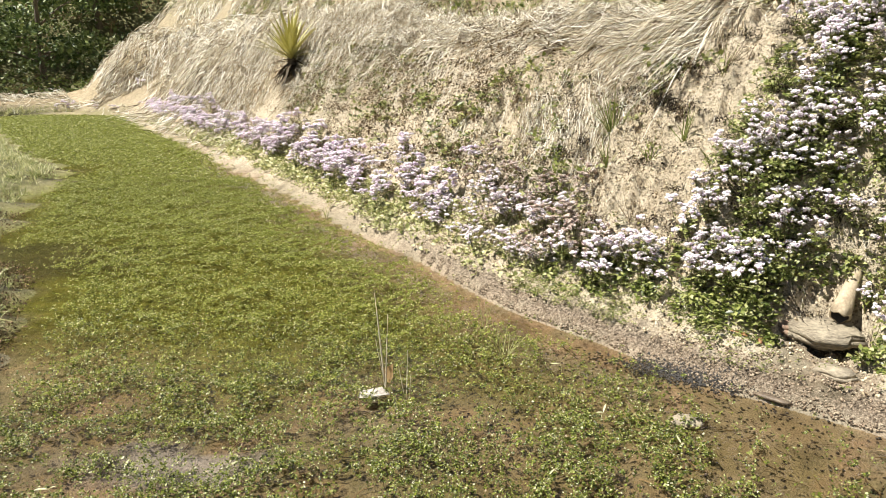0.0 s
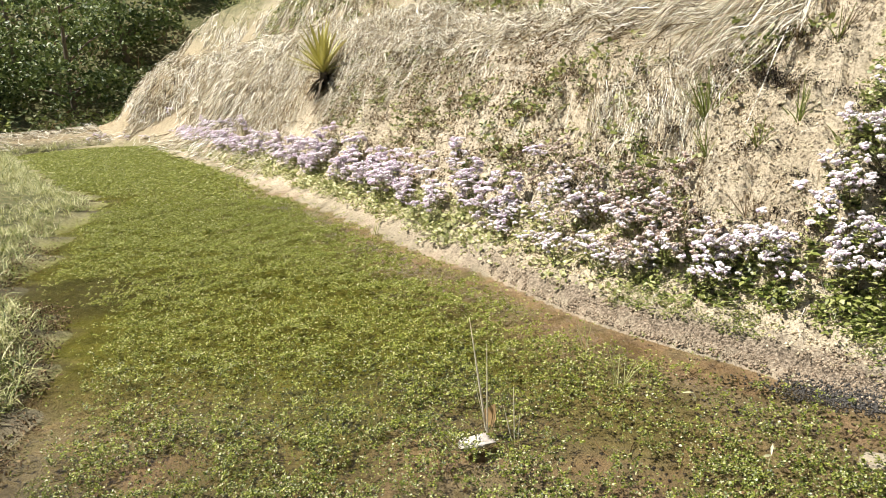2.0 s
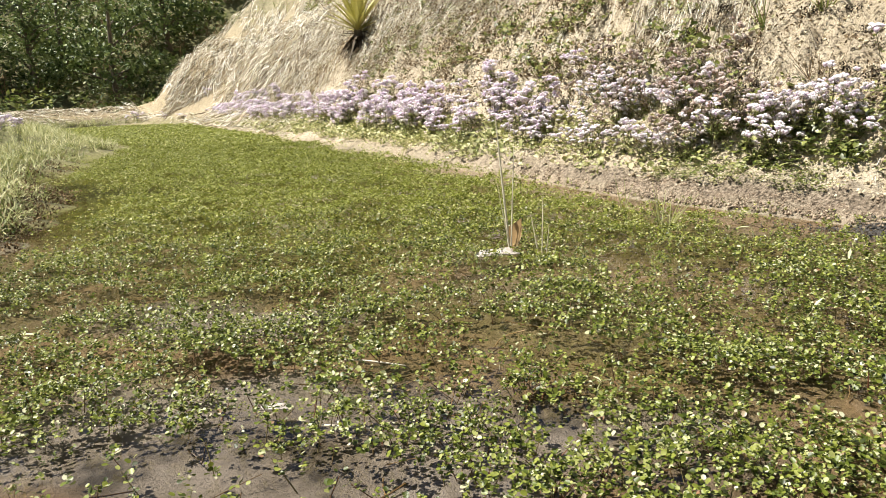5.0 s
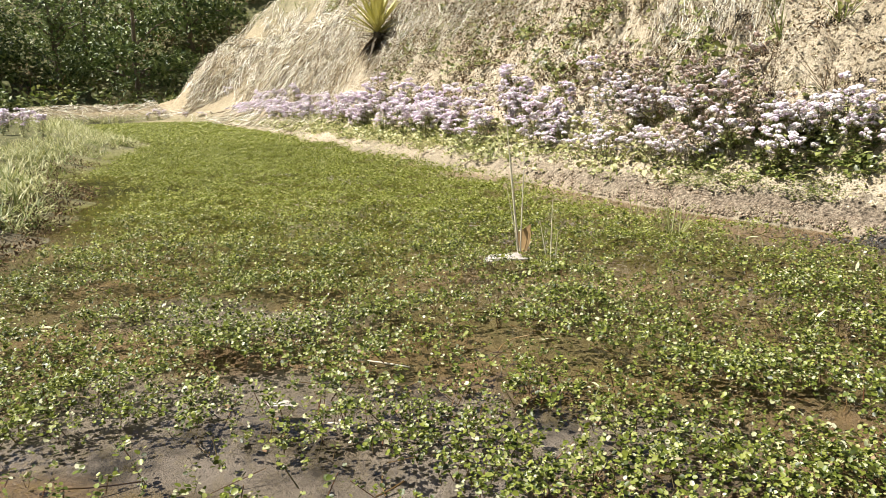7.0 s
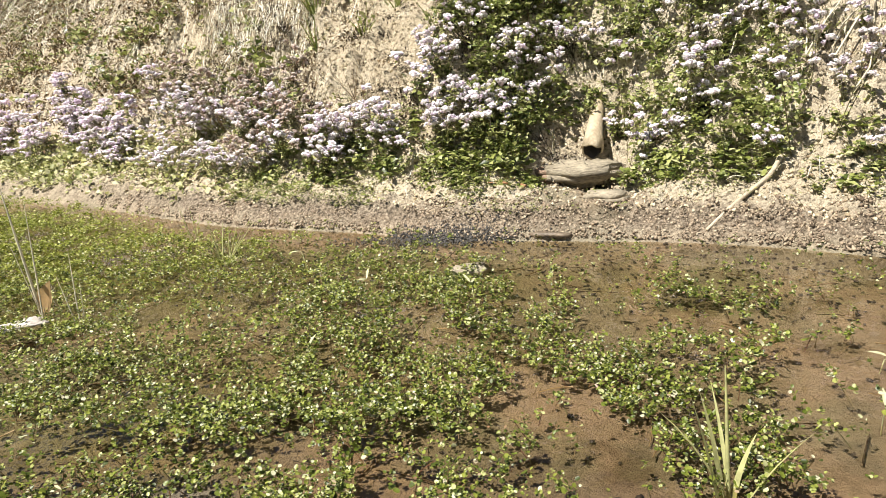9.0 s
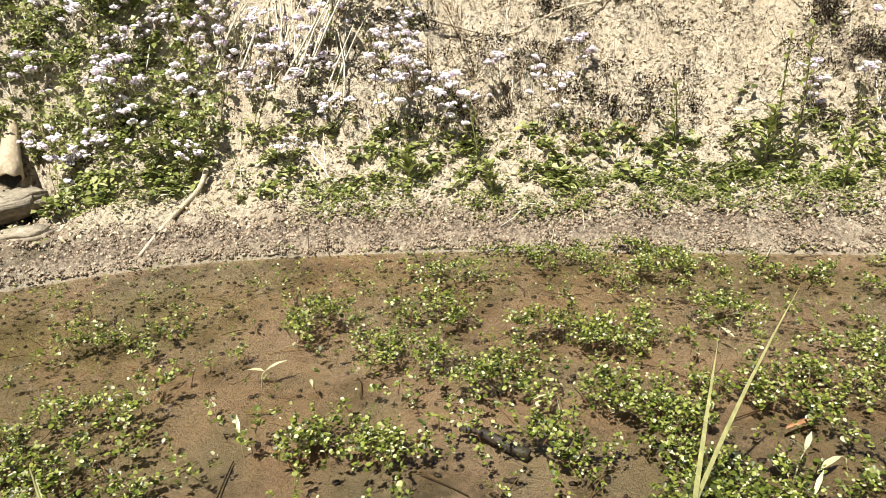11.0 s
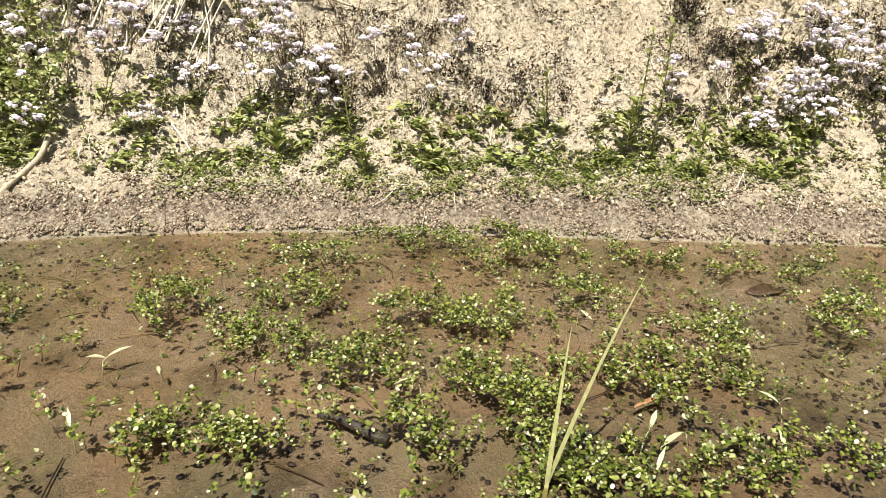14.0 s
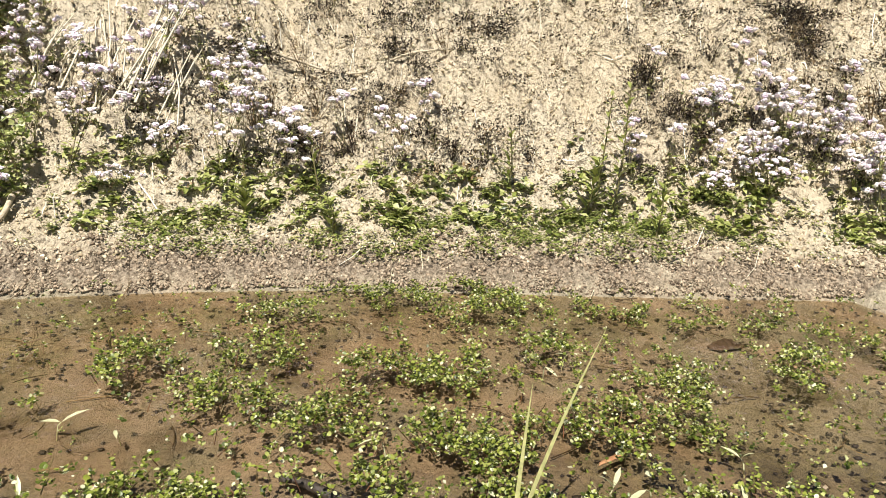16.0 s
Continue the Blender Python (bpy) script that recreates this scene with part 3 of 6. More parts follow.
CLUMPS_FAR = [(2.48, -2.5, 0.17, 0.09, 0.6), (2.71, -2.82, 0.11, 0.14, 0.8), (2.53, -2.77, 0.12, 0.11, 0.8), (2.25, -2.67, 0.09, 0.13, 0.6), (2.15, -2.79, 0.08, 0.06, 0.8),
              (2.01, -2.58, 0.07, 0.09, 0.6), (3.02, -2.77, 0.12, 0.12, 0.5), (2.85, -3.1, 0.16, 0.14, 0.8), (2.55, -3.15, 0.14, 0.14, 0.8), (2.36, -1.0, 0.06, 0.09, 0.5), (2.13, -1.2, 0.06, 0.06, 0.6), (1.81, -0.77, 0.1, 0.1, 0.7)]
CLUMPS_NEAR = [(0.99, -0.25, 0.24, 0.24, 1), (1.03, -0.48, 0.15, 0.15, 0.9), (0.91, -0.54, 0.13, 0.13, 1), (1.3, -0.8, 0.12, 0.12, 0.8), (1.16, -0.79, 0.11, 0.11, 0.8), (1.43, -1.04, 0.09, 0.09, 0.8),
               (1.15, -0.99, 0.15, 0.15, 0.9), (1.29, -1.18, 0.1, 0.1, 0.9), (1.02, -0.83, 0.12, 0.12, 0.9), (1.26, -1.35, 0.1, 0.1, 1), (0.87, -0.84, 0.14, 0.14, 0.9), (0.86, -1.07, 0.14, 0.14, 1),
               (1.06, 0.22, 0.2, 0.1, 0.9), (-0.02, -1.19, 0.16, 0.10, 1), (0.5, -1.0, 0.34, 0.2, 1), (0.33, -0.28, 0.4, 0.2, 0.9), (-1.05, -0.67, 0.25, 0.14, 0.9), (-0.68, -1.02, 0.16, 0.08, 0.8)]


def weed_height(x, y):
    """Cushions in the carpet."""
    return 0.16 * np.clip(fbm(x * 5.5 + 11, y * 5.5, 3) - 0.42, 0, 0.3) + 0.05 * np.clip(fbm(x * 15, y * 15 + 8, 2) - 0.4, 0, 0.4)


def sow(x0, x1, y0, y1, per_m2, seed, keep=None):
    g = np.random.default_rng(seed)
    n = int((x1 - x0) * (y1 - y0) * per_m2)
    x, y = g.uniform(x0, x1, n), g.uniform(y0, y1, n)
    ok = (grid_at(x, y, 2) < -0.01) & (g.random(n) < (keep(x, y) if keep else 1))
    return x[ok], y[ok], g


def build_pond_plants():
    near = [pond_sprig(k, 7 + k % 3, 0.0041, pad, k % 4 == 0, 0.03) for k in range(16)]
    side = [pond_sprig(20 + k, 7, 0.0045, kite, False, 0.024) for k in range(12)]
    mid = [pond_sprig(40 + k, 5, 0.0058, kite, False, 0.016) for k in range(8)]
    x, y, g = sow(-2.8, 3.4, -3.6, 1.2, 7700, 1, lambda x, y: pond_density(x, y) * np.clip((1.2 - y) / 1.6, 0, 1))
    P = np.stack([x, y, g.uniform(-0.006, 0.006, len(x)) + 0.75 * weed_height(x, y)], 1)
    yaw, p, r, s = g.uniform(0, 6.28, len(x)), g.normal(0, 0.2, len(x)), g.normal(0, 0.2, len(x)), g.uniform(0.6, 1.3, len(x)) * (1 + 0.12 * np.clip((x - 0.6) / 0.9, 0, 1))
    close = np.hypot(x - 0.8, y + 1.7) < 1.65
    for ok, shapes, label in ((close, near, "bright green creeping pond weed with round leaves"), (~close, side, "low green pond weed with small round leaves")):
        solo("pond_weed", scatter(shapes, P[ok], yaw[ok], p[ok], r[ok], s[ok]), [POND_LEAF, POND_STEM], label, "pond weed", "stuff")
    x, y, g = sow(-6.6, 1.6, -0.5, 6.0, 2900, 2, lambda x, y: pond_density(x, y) * np.clip((y + 0.5) / 1.6, 0, 1))
    V = scatter(mid, np.stack([x, y, g.uniform(0, 0.012, len(x)) + weed_height(x, y)], 1), g.uniform(0, 6.28, len(x)), g.normal(0, 0.2, len(x)), g.normal(0, 0.2, len(x)), g.uniform(0.75, 1.25, len(x)) * (0.88 + 0.09 * np.maximum(y, 0)))
    solo("pond_weed", V, [CARPET, POND_STEM], "yellow-green pond weed carpet over the middle water", "pond weed", "stuff")
    x, y, g = sow(-13, -1, 6.0, 17.5, 560, 3, pond_density)
    V = scatter(mid, np.stack([x, y, g.uniform(0, 0.02, len(x))], 1), g.uniform(0, 6.28, len(x)), 0, 0, g.uniform(0.8, 1.25, len(x)) * (2.2 + 0.14 * (y - 6)))
    solo("pond_weed", V, [CARPET, POND_STEM], "distant smooth green pond weed carpet", "pond weed", "stuff")


build_pond_plants()


def lump(r, seed, flat=0.7, m=0, sub=1):
    """An irregular clod or pebble."""
    bm = bmesh.new()
    bmesh.ops.create_icosphere(bm, subdivisions=sub, radius=1)
    V = np.array([v.co[:] for v in bm.verts])
    F = np.array([[v.index for v in f.verts] for f in bm.faces])
    bm.free()
    g = np.random.default_rng(seed)
    V = V * (1 + 0.28 * g.standard_normal((len(V), 1)).clip(-1.2, 1.2)) * r * np.array([1, g.uniform(0.6, 1.0), flat])
    return V, F, m


SPECK_AND_SHADE = grainy("dark_debris", (0.012, 0.009, 0.006), (0.055, 0.038, 0.026), 40, rough=0.6)
STONE = grainy("stone", (0.20, 0.16, 0.11), (0.52, 0.45, 0.33), 16, rough=0.9)
DARK_STONE = grainy("dark_stone", (0.022, 0.020, 0.017), (0.10, 0.09, 0.08), 30, rough=0.8)


def build_bed_litter():
    lumps = [lump(0.0072, k, 0.32, 0, 1) for k in range(6)]
    x, y, g = sow(0.4, 3.4, -3.6, 0.6, 900, 5, lambda x, y: np.clip(0.15 + 1.6 * (fbm(x * 1.4, y * 1.4 + 3) - 0.35), 0.05, 1))
    P = np.stack([x, y, ground(x, y) + 0.004], 1)
    V = scatter(lumps, P, g.uniform(0, 6.28, len(x)), 0, 0, g.uniform(0.5, 1.3, len(x)))
    solo("bed_debris", V, SPECK_AND_SHADE, "small dark rotting leaf bits lying on the pond bed", "debris", "stuff")
    # drowned twigs and root threads
    x, y, g = sow(-1.8, 3.3, -2.9, 1.2, 45, 6)
    rows = []
    for a, b in zip(x, y):
        t, l, c = g.uniform(0, 6.28), g.uniform(0.03, 0.14), g.normal(0, 0.4)
        s = np.linspace(0, 1, 4)
        px, py = a + l * s * np.cos(t + c * s), b + l * s * np.sin(t + c * s)
        rows.append(tube(np.stack([px, py, ground(px, py) + 0.006 + g.uniform(0, 0.02) * s], 1), g.uniform(0.0008, 0.002), 0, 3, False))
    solo("drowned_twigs", merge(rows), DEAD, "thin brown drowned twigs and root threads", "twigs", "stuff")


build_bed_litter()

# ---- the slope: clods, straw, weeds ----


def on_slope(n, ty0, ty1, d0, d1, seed):
    g = np.random.default_rng(seed)
    return g.uniform(ty0, ty1, n), g.uniform(d0, d1, n), g


def build_clods():
    lumps = [lump(1, 20 + k, 0.7) for k in range(10)]
    crumbs = []
    for k in range(9):
        g = np.random.default_rng(90 + k)
        o = np.array([(1, 0, -0.3), (-0.6, 0.9, -0.3), (-0.6, -0.9, -0.3), (0, 0, 1)], float)
        o = (o + g.normal(0, 0.28, (4, 3))) * (1.2, 0.95, 0.8)
        crumbs.append((o, np.array([(0, 1, 3), (1, 2, 3), (2, 0, 3), (0, 2, 1)]), 0))
    for n, (ty0, ty1), (d0, d1), r, mat, label in (
        (66000, (-3.8, 2.4), (0.0, 0.32), 0.0040, CRUMB, "crumbs of tan earth and grit along the water's edge"),
        (44000, (-3.8, 2.6), (0.10, 1.9), 0.0054, CLOD, "crumbled clods of tan earth on the slope"),
    ):
        ty, d, g = on_slope(n, ty0, ty1, d0, d1, n)
        if mat is CRUMB:
            x, y = bank(ty, d)
            ok = d < np.where(ty > 0.5, 0.09, 0.19) + 0.25 * (fbm(x * 3.1, y * 3.1, 3) - 0.5)
            ty, d, n = ty[ok], d[ok], int(ok.sum())
        P = bank3(ty, d)
        s = r * np.clip(np.exp(g.normal(0, 0.55, n)), 0.35, 2.3)
        V = scatter(crumbs, P, g.uniform(0, 6.28, n), g.normal(0, 0.5, n), 0, s)
        solo("loose_earth", V, mat, label, "earth", "stuff")
    g = np.random.default_rng(77)
    n = 1500
    a = g.normal(0, 1, (n, 2)) * (0.17, 0.045)
    x, y = 1.43 + a[:, 0] * 0.82 + a[:, 1] * 0.55, 0.33 - a[:, 0] * 0.57 + a[:, 1] * 0.82
    V = scatter(crumbs, np.stack([x, y, np.maximum(ground(x, y), -0.005) + 0.002], 1), g.uniform(0, 6.28, n), 0, 0, g.uniform(0.003, 0.008, n))
    solo("gravel_patch", V, DARK_STONE, "dark wet gravel patch at the water's edge", "gravel", "stuff")


CLOD = leafy("clod", [(0.0, (0.24, 0.18, 0.12)), (0.3, (0.46, 0.38, 0.26)), (0.7, (0.60, 0.52, 0.38)), (1.0, (0.70, 0.62, 0.47))], 0.95, 0, 0.2, 90)
CRUMB = leafy("grit", [(0.0, (0.07, 0.052, 0.037)), (0.35, (0.27, 0.205, 0.15)), (0.85, (0.42, 0.34, 0.255)), (1.0, (0.52, 0.44, 0.34))], 0.95, 0, 0.2, 90)
build_clods()


def strands(x, y, ang, length, width, g, lift=0.03, curl=0.5, segs=3):
    """Ribbons of straw that lie on the ground from (x, y) towards ang."""
    n = len(x)
    s = np.linspace(0, 1, segs + 1)
    c = g.normal(0, curl, n)[:, None]
    a = ang[:, None] + c * (s[None] - 0.5)
    px = x[:, None] + np.cumsum(np.cos(a), 1) / (segs + 1) * length[:, None]
    py = y[:, None] + np.cumsum(np.sin(a), 1) / (segs + 1) * length[:, None]
    h = g.uniform(0.0, 1.0, n)[:, None]
    pz = ground(px.ravel(), py.ravel()).reshape(px.shape) + lift * (h + 0.35 * np.sin(3.1 * s[None] + 6.28 * h))
    nx, ny = -np.sin(a), np.cos(a)
    w = (width / 2)[:, None] * (1 - 0.7 * s[None] ** 2)
    tilt = g.uniform(-1.2, 1.2, n)[:, None]
    A = np.stack([px + nx * w, py + ny * w, pz + tilt * w], -1)
    B = np.stack([px - nx * w, py - ny * w, pz - tilt * w], -1)
    V = np.stack([A, B], 2).reshape(-1, 3)
    k = np.arange(segs)[:, None] * 2
    q = np.concatenate([k + np.array([[0, 1, 2]]), k + np.array([[1, 3, 2]])])
    F = (q[None] + (np.arange(n) * 2 * (segs + 1))[:, None, None]).reshape(-1, 3)
    return V, F, 0


def slope_angle(ty):
    """Bearing of the way straight down to the shore."""
    a, b = bank(ty, 0.0), bank(ty, 1.0)
    return np.arctan2(a[1] - b[1], a[0] - b[0])


def fall_line(x, y):
    """Bearing of the way straight down the slope."""
    e = 0.12
    return np.arctan2(-(grid_at(x, y + e, 1) - grid_at(x, y - e, 1)), -(grid_at(x + e, y, 1) - grid_at(x - e, y, 1)))


def straw_bundles(x, y, g, turn, spread, length, width, lift, label, per=22, fan=0.22, reach=0.12, curl=0.5):
    """Handfuls of straw thrown down: each keeps to its own direction and height."""
    n = len(x)
    ang = fall_line(x, y) + turn + (fbm(x * 1.1, y * 1.1 + 40, 2) - 0.5) * 2.6 + g.normal(0, spread, n)
    rep = lambda v: np.repeat(v, per)
    m = n * per
    X, Y = rep(x) + g.normal(0, reach, m), rep(y) + g.normal(0, reach, m)
    V = strands(X, Y, rep(ang) + g.normal(0, fan, m), g.uniform(*length, m) * rep(g.uniform(0.7, 1.2, n)), g.uniform(*width, m), g, lift, curl)
    h = np.repeat(rep(g.uniform(0, 1, n)), 8) * lift * 0.9
    V[0][:, 2] += h
    return solo("straw_mulch", V, STRAW, label, "straw", "stuff")


def straw_patch(n, ty, d, seed, turn, spread, length, width, lift, label, keep=None, **kw):
    g = np.random.default_rng(seed)
    t0, d0 = g.uniform(*ty, n), g.uniform(*d, n)
    if keep is not None:
        ok = g.random(n) < keep(t0, d0)
        t0, d0 = t0[ok], d0[ok]
    x, y = bank(t0, d0)
    return straw_bundles(x, y, g, turn, spread, length, width, lift, label, **kw)


straw_patch(700, (10.0, 16.9), (0.75, 3.0), 31, -0.6, 0.6, (0.2, 0.55), (0.004, 0.009), 0.11, "long bleached straw strewn over the mound", reach=0.12, fan=0.4)
straw_patch(900, (4.4, 10.2), (1.0, 2.5), 36, -0.6, 0.5, (0.2, 0.5), (0.004, 0.008), 0.09, "tangled bleached straw along the top of the mound", reach=0.12, fan=0.45, keep=lambda t, d: np.clip((d - 1.3 + 1.1 * (fbm(t * 0.9, d * 1.5 + 3, 2) - 0.5)) / 0.2, 0, 1))
straw_patch(860, (1.25, 4.8), (1.4, 2.4), 32, -1.3, 0.5, (0.25, 0.7), (0.003, 0.007), 0.08, "bleached straw laid along the brow of the slope", keep=lambda t, d: np.clip(0.03 + (d - 1.75 - 0.05 * (t - 2)) / 0.2, 0, 1), reach=0.08, fan=0.3)
straw_patch(60, (2.2, 9.5), (1.0, 1.8), 38, -0.5, 0.4, (0.15, 0.4), (0.002, 0.005), 0.06, "wisps of straw sliding down the bare slope", reach=0.07, fan=0.4)
straw_patch(300, (8.5, 16.9), (0.3, 1.0), 45, -0.4, 0.9, (0.2, 0.5), (0.005, 0.011), 0.08, "loose straw at the foot of the mound", reach=0.15, fan=0.5)
straw_patch(80, (1.55, 2.7), (1.0, 1.5), 33, 0.5, 0.6, (0.15, 0.36), (0.002, 0.005), 0.07, "loose tuft of straw on the bare slope", keep=lambda t, d: np.clip(1.4 - np.hypot((t - 2.0) / 0.45, (d - 1.25) / 0.3), 0, 1), reach=0.06)
straw_patch(500, (-4.0, 4.6), (0.35, 2.3), 34, 0.3, 1.2, (0.05, 0.25), (0.0015, 0.004), 0.02, "thin scattered straw and dry stems on bare earth", per=5, fan=0.8, reach=0.15)

straw_patch(330, (4.2, 16.5), (0.95, 2.4), 44, -0.6, 1.0, (0.10, 0.26), (0.004, 0.010), 0.16, "short broken straw lying crosswise on the mound", reach=0.10, fan=0.8, per=16, keep=lambda t, d: np.clip((d - 0.9 - 0.55 * (t < 10) + 1.0 * (fbm(t * 1.1, d * 2 + 3, 2) - 0.5)) / 0.2, 0, 1))


def far_straw():
    g = np.random.default_rng(39)
    x, y = g.uniform(-14, -1, 2600), g.uniform(12, 25, 2600)
    sd = grid_at(x, y, 1)
    ok = (sd > 0.3) & (sd < 3.4) & (y + 0.3 * x > 10.5)
    straw_bundles(x[ok], y[ok], g, -0.5, 0.6, (0.3, 0.75), (0.010, 0.022), 0.16, "straw draped thickly over the far mound", reach=0.25)
    x, y = g.uniform(-19, -8.5, 900), g.uniform(15.5, 22, 900)
    sd, dp = grid_at(x, y, 1), grid_at(x, y, 2)
    ok = (sd < 0.1) & (dp > 0.7) & (dp < 2.6)
    straw_bundles(x[ok], y[ok], g, 0.3, 1.0, (0.2, 0.5), (0.008, 0.016), 0.05, "flattened straw on the low bund at the pond's end", reach=0.3, per=14)


far_straw()


def dry_weed(seed, h=0.25, twigs=8, bits=7):
    """A dead bushy herb: thin forked twigs with shrivelled bits."""
    g = np.random.default_rng(seed)
    out = []
    for k in range(twigs):
        a, lean = g.uniform(0, 6.28), g.uniform(0.05, 0.8)
        l = h * g.uniform(0.4, 1.0)
        tip = np.array([math.cos(a) * lean * l, math.sin(a) * lean * l, l])
        out.append(tube([(0, 0, -0.02), tip], (0.0022, 0.0009), 0, 3, False))
        for j in range(bits):
            out.append(moved(chaff(g.uniform(0.004, 0.011), 1), g.uniform(0, 6.28), g.uniform(-0.8, 0.9), g.normal(0, 0.8), 1, tip * g.uniform(0.3, 1) + g.normal(0, 0.012, 3)))
    return merge(out)


DRY = [dry_weed(60 + k, 0.18 + 0.03 * (k % 4), 7 + k % 4) for k in range(8)]


def dead_clump(seed, n=34, r=0.07, bit=(0.005, 0.012)):
    """A low cushion of shrivelled brown leaves."""
    g = np.random.default_rng(seed)
    d = g.normal(0, 1, (n, 3)) * (r * 0.6, r * 0.6, r * 0.35)
    d[:, 2] = np.abs(d[:, 2])
    return scatter([chaff(1.0, 0)], d, g.uniform(0, 6.28, n), g.normal(0.2, 0.7, n), g.normal(0, 0.7, n), g.uniform(*bit, n))


CUSHIONS = [dead_clump(95 + k) for k in range(6)]
MATS = [dead_clump(105 + k, 60, 0.055, (0.004, 0.011)) for k in range(6)]
DRY_FAR = [dry_weed(80 + k, 0.16, 5, 6) for k in range(4)]


def build_dry_weeds():
    ty, d, g = on_slope(560, -3.8, 5.5, 0.45, 2.0, 9)
    x, y = bank(ty, d)
    n = fbm(x * 2.2 + 8, y * 2.2, 3)
    ok = g.random(len(x)) < np.clip((n - 0.44) / 0.14, 0.06, 1) * np.where((d > 1.5) & (ty > 1), 0.35, 1)
    P = bank3(ty[ok], d[ok])
    V = scatter(DRY, P, g.uniform(0, 6.28, len(P)), g.normal(0, 0.3, len(P)), g.normal(0, 0.3, len(P)), g.uniform(0.3, 1.0, len(P)))
    solo("dry_weeds", V, [DEAD, DEAD], "dead brown weeds scattered over the earth slope", "dry weeds", "stuff")
    ty, d, g = on_slope(420, -3.8, 3.6, 0.42, 2.1, 15)
    x, y = bank(ty, d)
    ok = g.random(len(x)) < np.clip((fbm(x * 2.6 + 8, y * 2.6 + 2, 3) - 0.40) / 0.14, 0.08, 1) * np.where((d > 1.6) & (ty > 1), 0.3, 1)
    P = bank3(ty[ok], d[ok])
    V = scatter(CUSHIONS, P, g.uniform(0, 6.28, len(P)), 0, 0, g.uniform(0.5, 1.4, len(P)))
    solo("dry_weeds", V, DEAD, "low cushions of dark shrivelled weeds on the slope", "dry weeds", "stuff")
    # dark mats on the ledges: dead weed, coloured near black for the shade there too
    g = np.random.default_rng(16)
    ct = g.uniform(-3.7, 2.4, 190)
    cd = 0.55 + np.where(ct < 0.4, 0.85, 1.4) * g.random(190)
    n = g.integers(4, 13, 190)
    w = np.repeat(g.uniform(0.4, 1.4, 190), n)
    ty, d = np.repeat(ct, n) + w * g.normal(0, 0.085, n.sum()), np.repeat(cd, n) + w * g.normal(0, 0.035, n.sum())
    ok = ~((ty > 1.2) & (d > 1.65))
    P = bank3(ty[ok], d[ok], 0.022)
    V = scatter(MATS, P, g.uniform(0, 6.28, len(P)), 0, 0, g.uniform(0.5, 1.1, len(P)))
    solo("dry_weeds", V, DARK_WEED_SHADE, "dark mats of dead weed and painted shade on the earth ledges", "dry weeds", "stuff")
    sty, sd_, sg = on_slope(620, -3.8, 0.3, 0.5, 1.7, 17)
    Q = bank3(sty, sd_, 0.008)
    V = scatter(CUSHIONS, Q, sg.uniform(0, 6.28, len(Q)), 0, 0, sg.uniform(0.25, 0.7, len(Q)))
    solo("dry_weeds", V, DARK_WEED_SHADE, "small dark withered tufts dotted over the earth slope", "dry weeds", "stuff")
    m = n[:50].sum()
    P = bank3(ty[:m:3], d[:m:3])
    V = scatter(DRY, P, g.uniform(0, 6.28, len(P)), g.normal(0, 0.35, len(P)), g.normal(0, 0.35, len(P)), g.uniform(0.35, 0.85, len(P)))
    solo("dry_weeds", V, [DARK_WEED_SHADE, DARK_WEED_SHADE], "dark dead twiggy stems on the earth ledges", "dry weeds", "stuff")
    ty, d, g = on_slope(1000, 2.6, 12, 0.5, 2.0, 10)
    P = bank3(ty, d)
    V = scatter(CUSHIONS, P, g.uniform(0, 6.28, len(P)), 0, 0, g.uniform(1.0, 2.4, len(P)))
    solo("dry_weeds", V, DEAD, "brown dead weeds behind the far flowers", "dry weeds", "stuff")


build_dry_weeds()

# ---- flowering herbs ----


def flower_cluster(seed, heads=9, spread=0.024, r=0.0085):
    """A flat-topped cluster of small fluffy heads."""
    g = np.random.default_rng(seed)
    out = []
    for k in range(heads):
        a, q = k * 2.4, spread * math.sqrt((k + 0.3) / heads)
        c = np.array([q * math.cos(a), q * math.sin(a), -13 * q * q + g.normal(0, 0.003)])
        n = 6
        t = np.linspace(0, 2 * math.pi, n, endpoint=False) + g.uniform(0, 1)
        rr = r * g.uniform(0.75, 1.25)
        jag = np.where(np.arange(n) % 2 == 0, 1.15, 0.75)
        ring = np.stack([np.cos(t) * rr * jag, np.sin(t) * rr * jag, np.where(np.arange(n) % 2 == 0, 0.3, 0.75) * rr], 1)
        V = np.vstack([[(0, 0, 0.95 * rr)], ring, [(0, 0, -0.9 * rr)]]) + c
        F = [(0, 1 + i, 1 + (i + 1) % n) for i in range(n)] + [(n + 1, 1 + (i + 2) % n, 1 + i) for i in range(0, n, 2)]
        out.append((V, np.array(F), 0))
    return merge(out)


FAR_CLUSTERS = [flower_cluster(230 + k, 5, 0.030, 0.0135) for k in range(3)]
CLUSTERS = [flower_cluster(200 + k, 5 + k % 3, 0.017 + 0.003 * (k % 4), 0.0115) for k in range(6)]


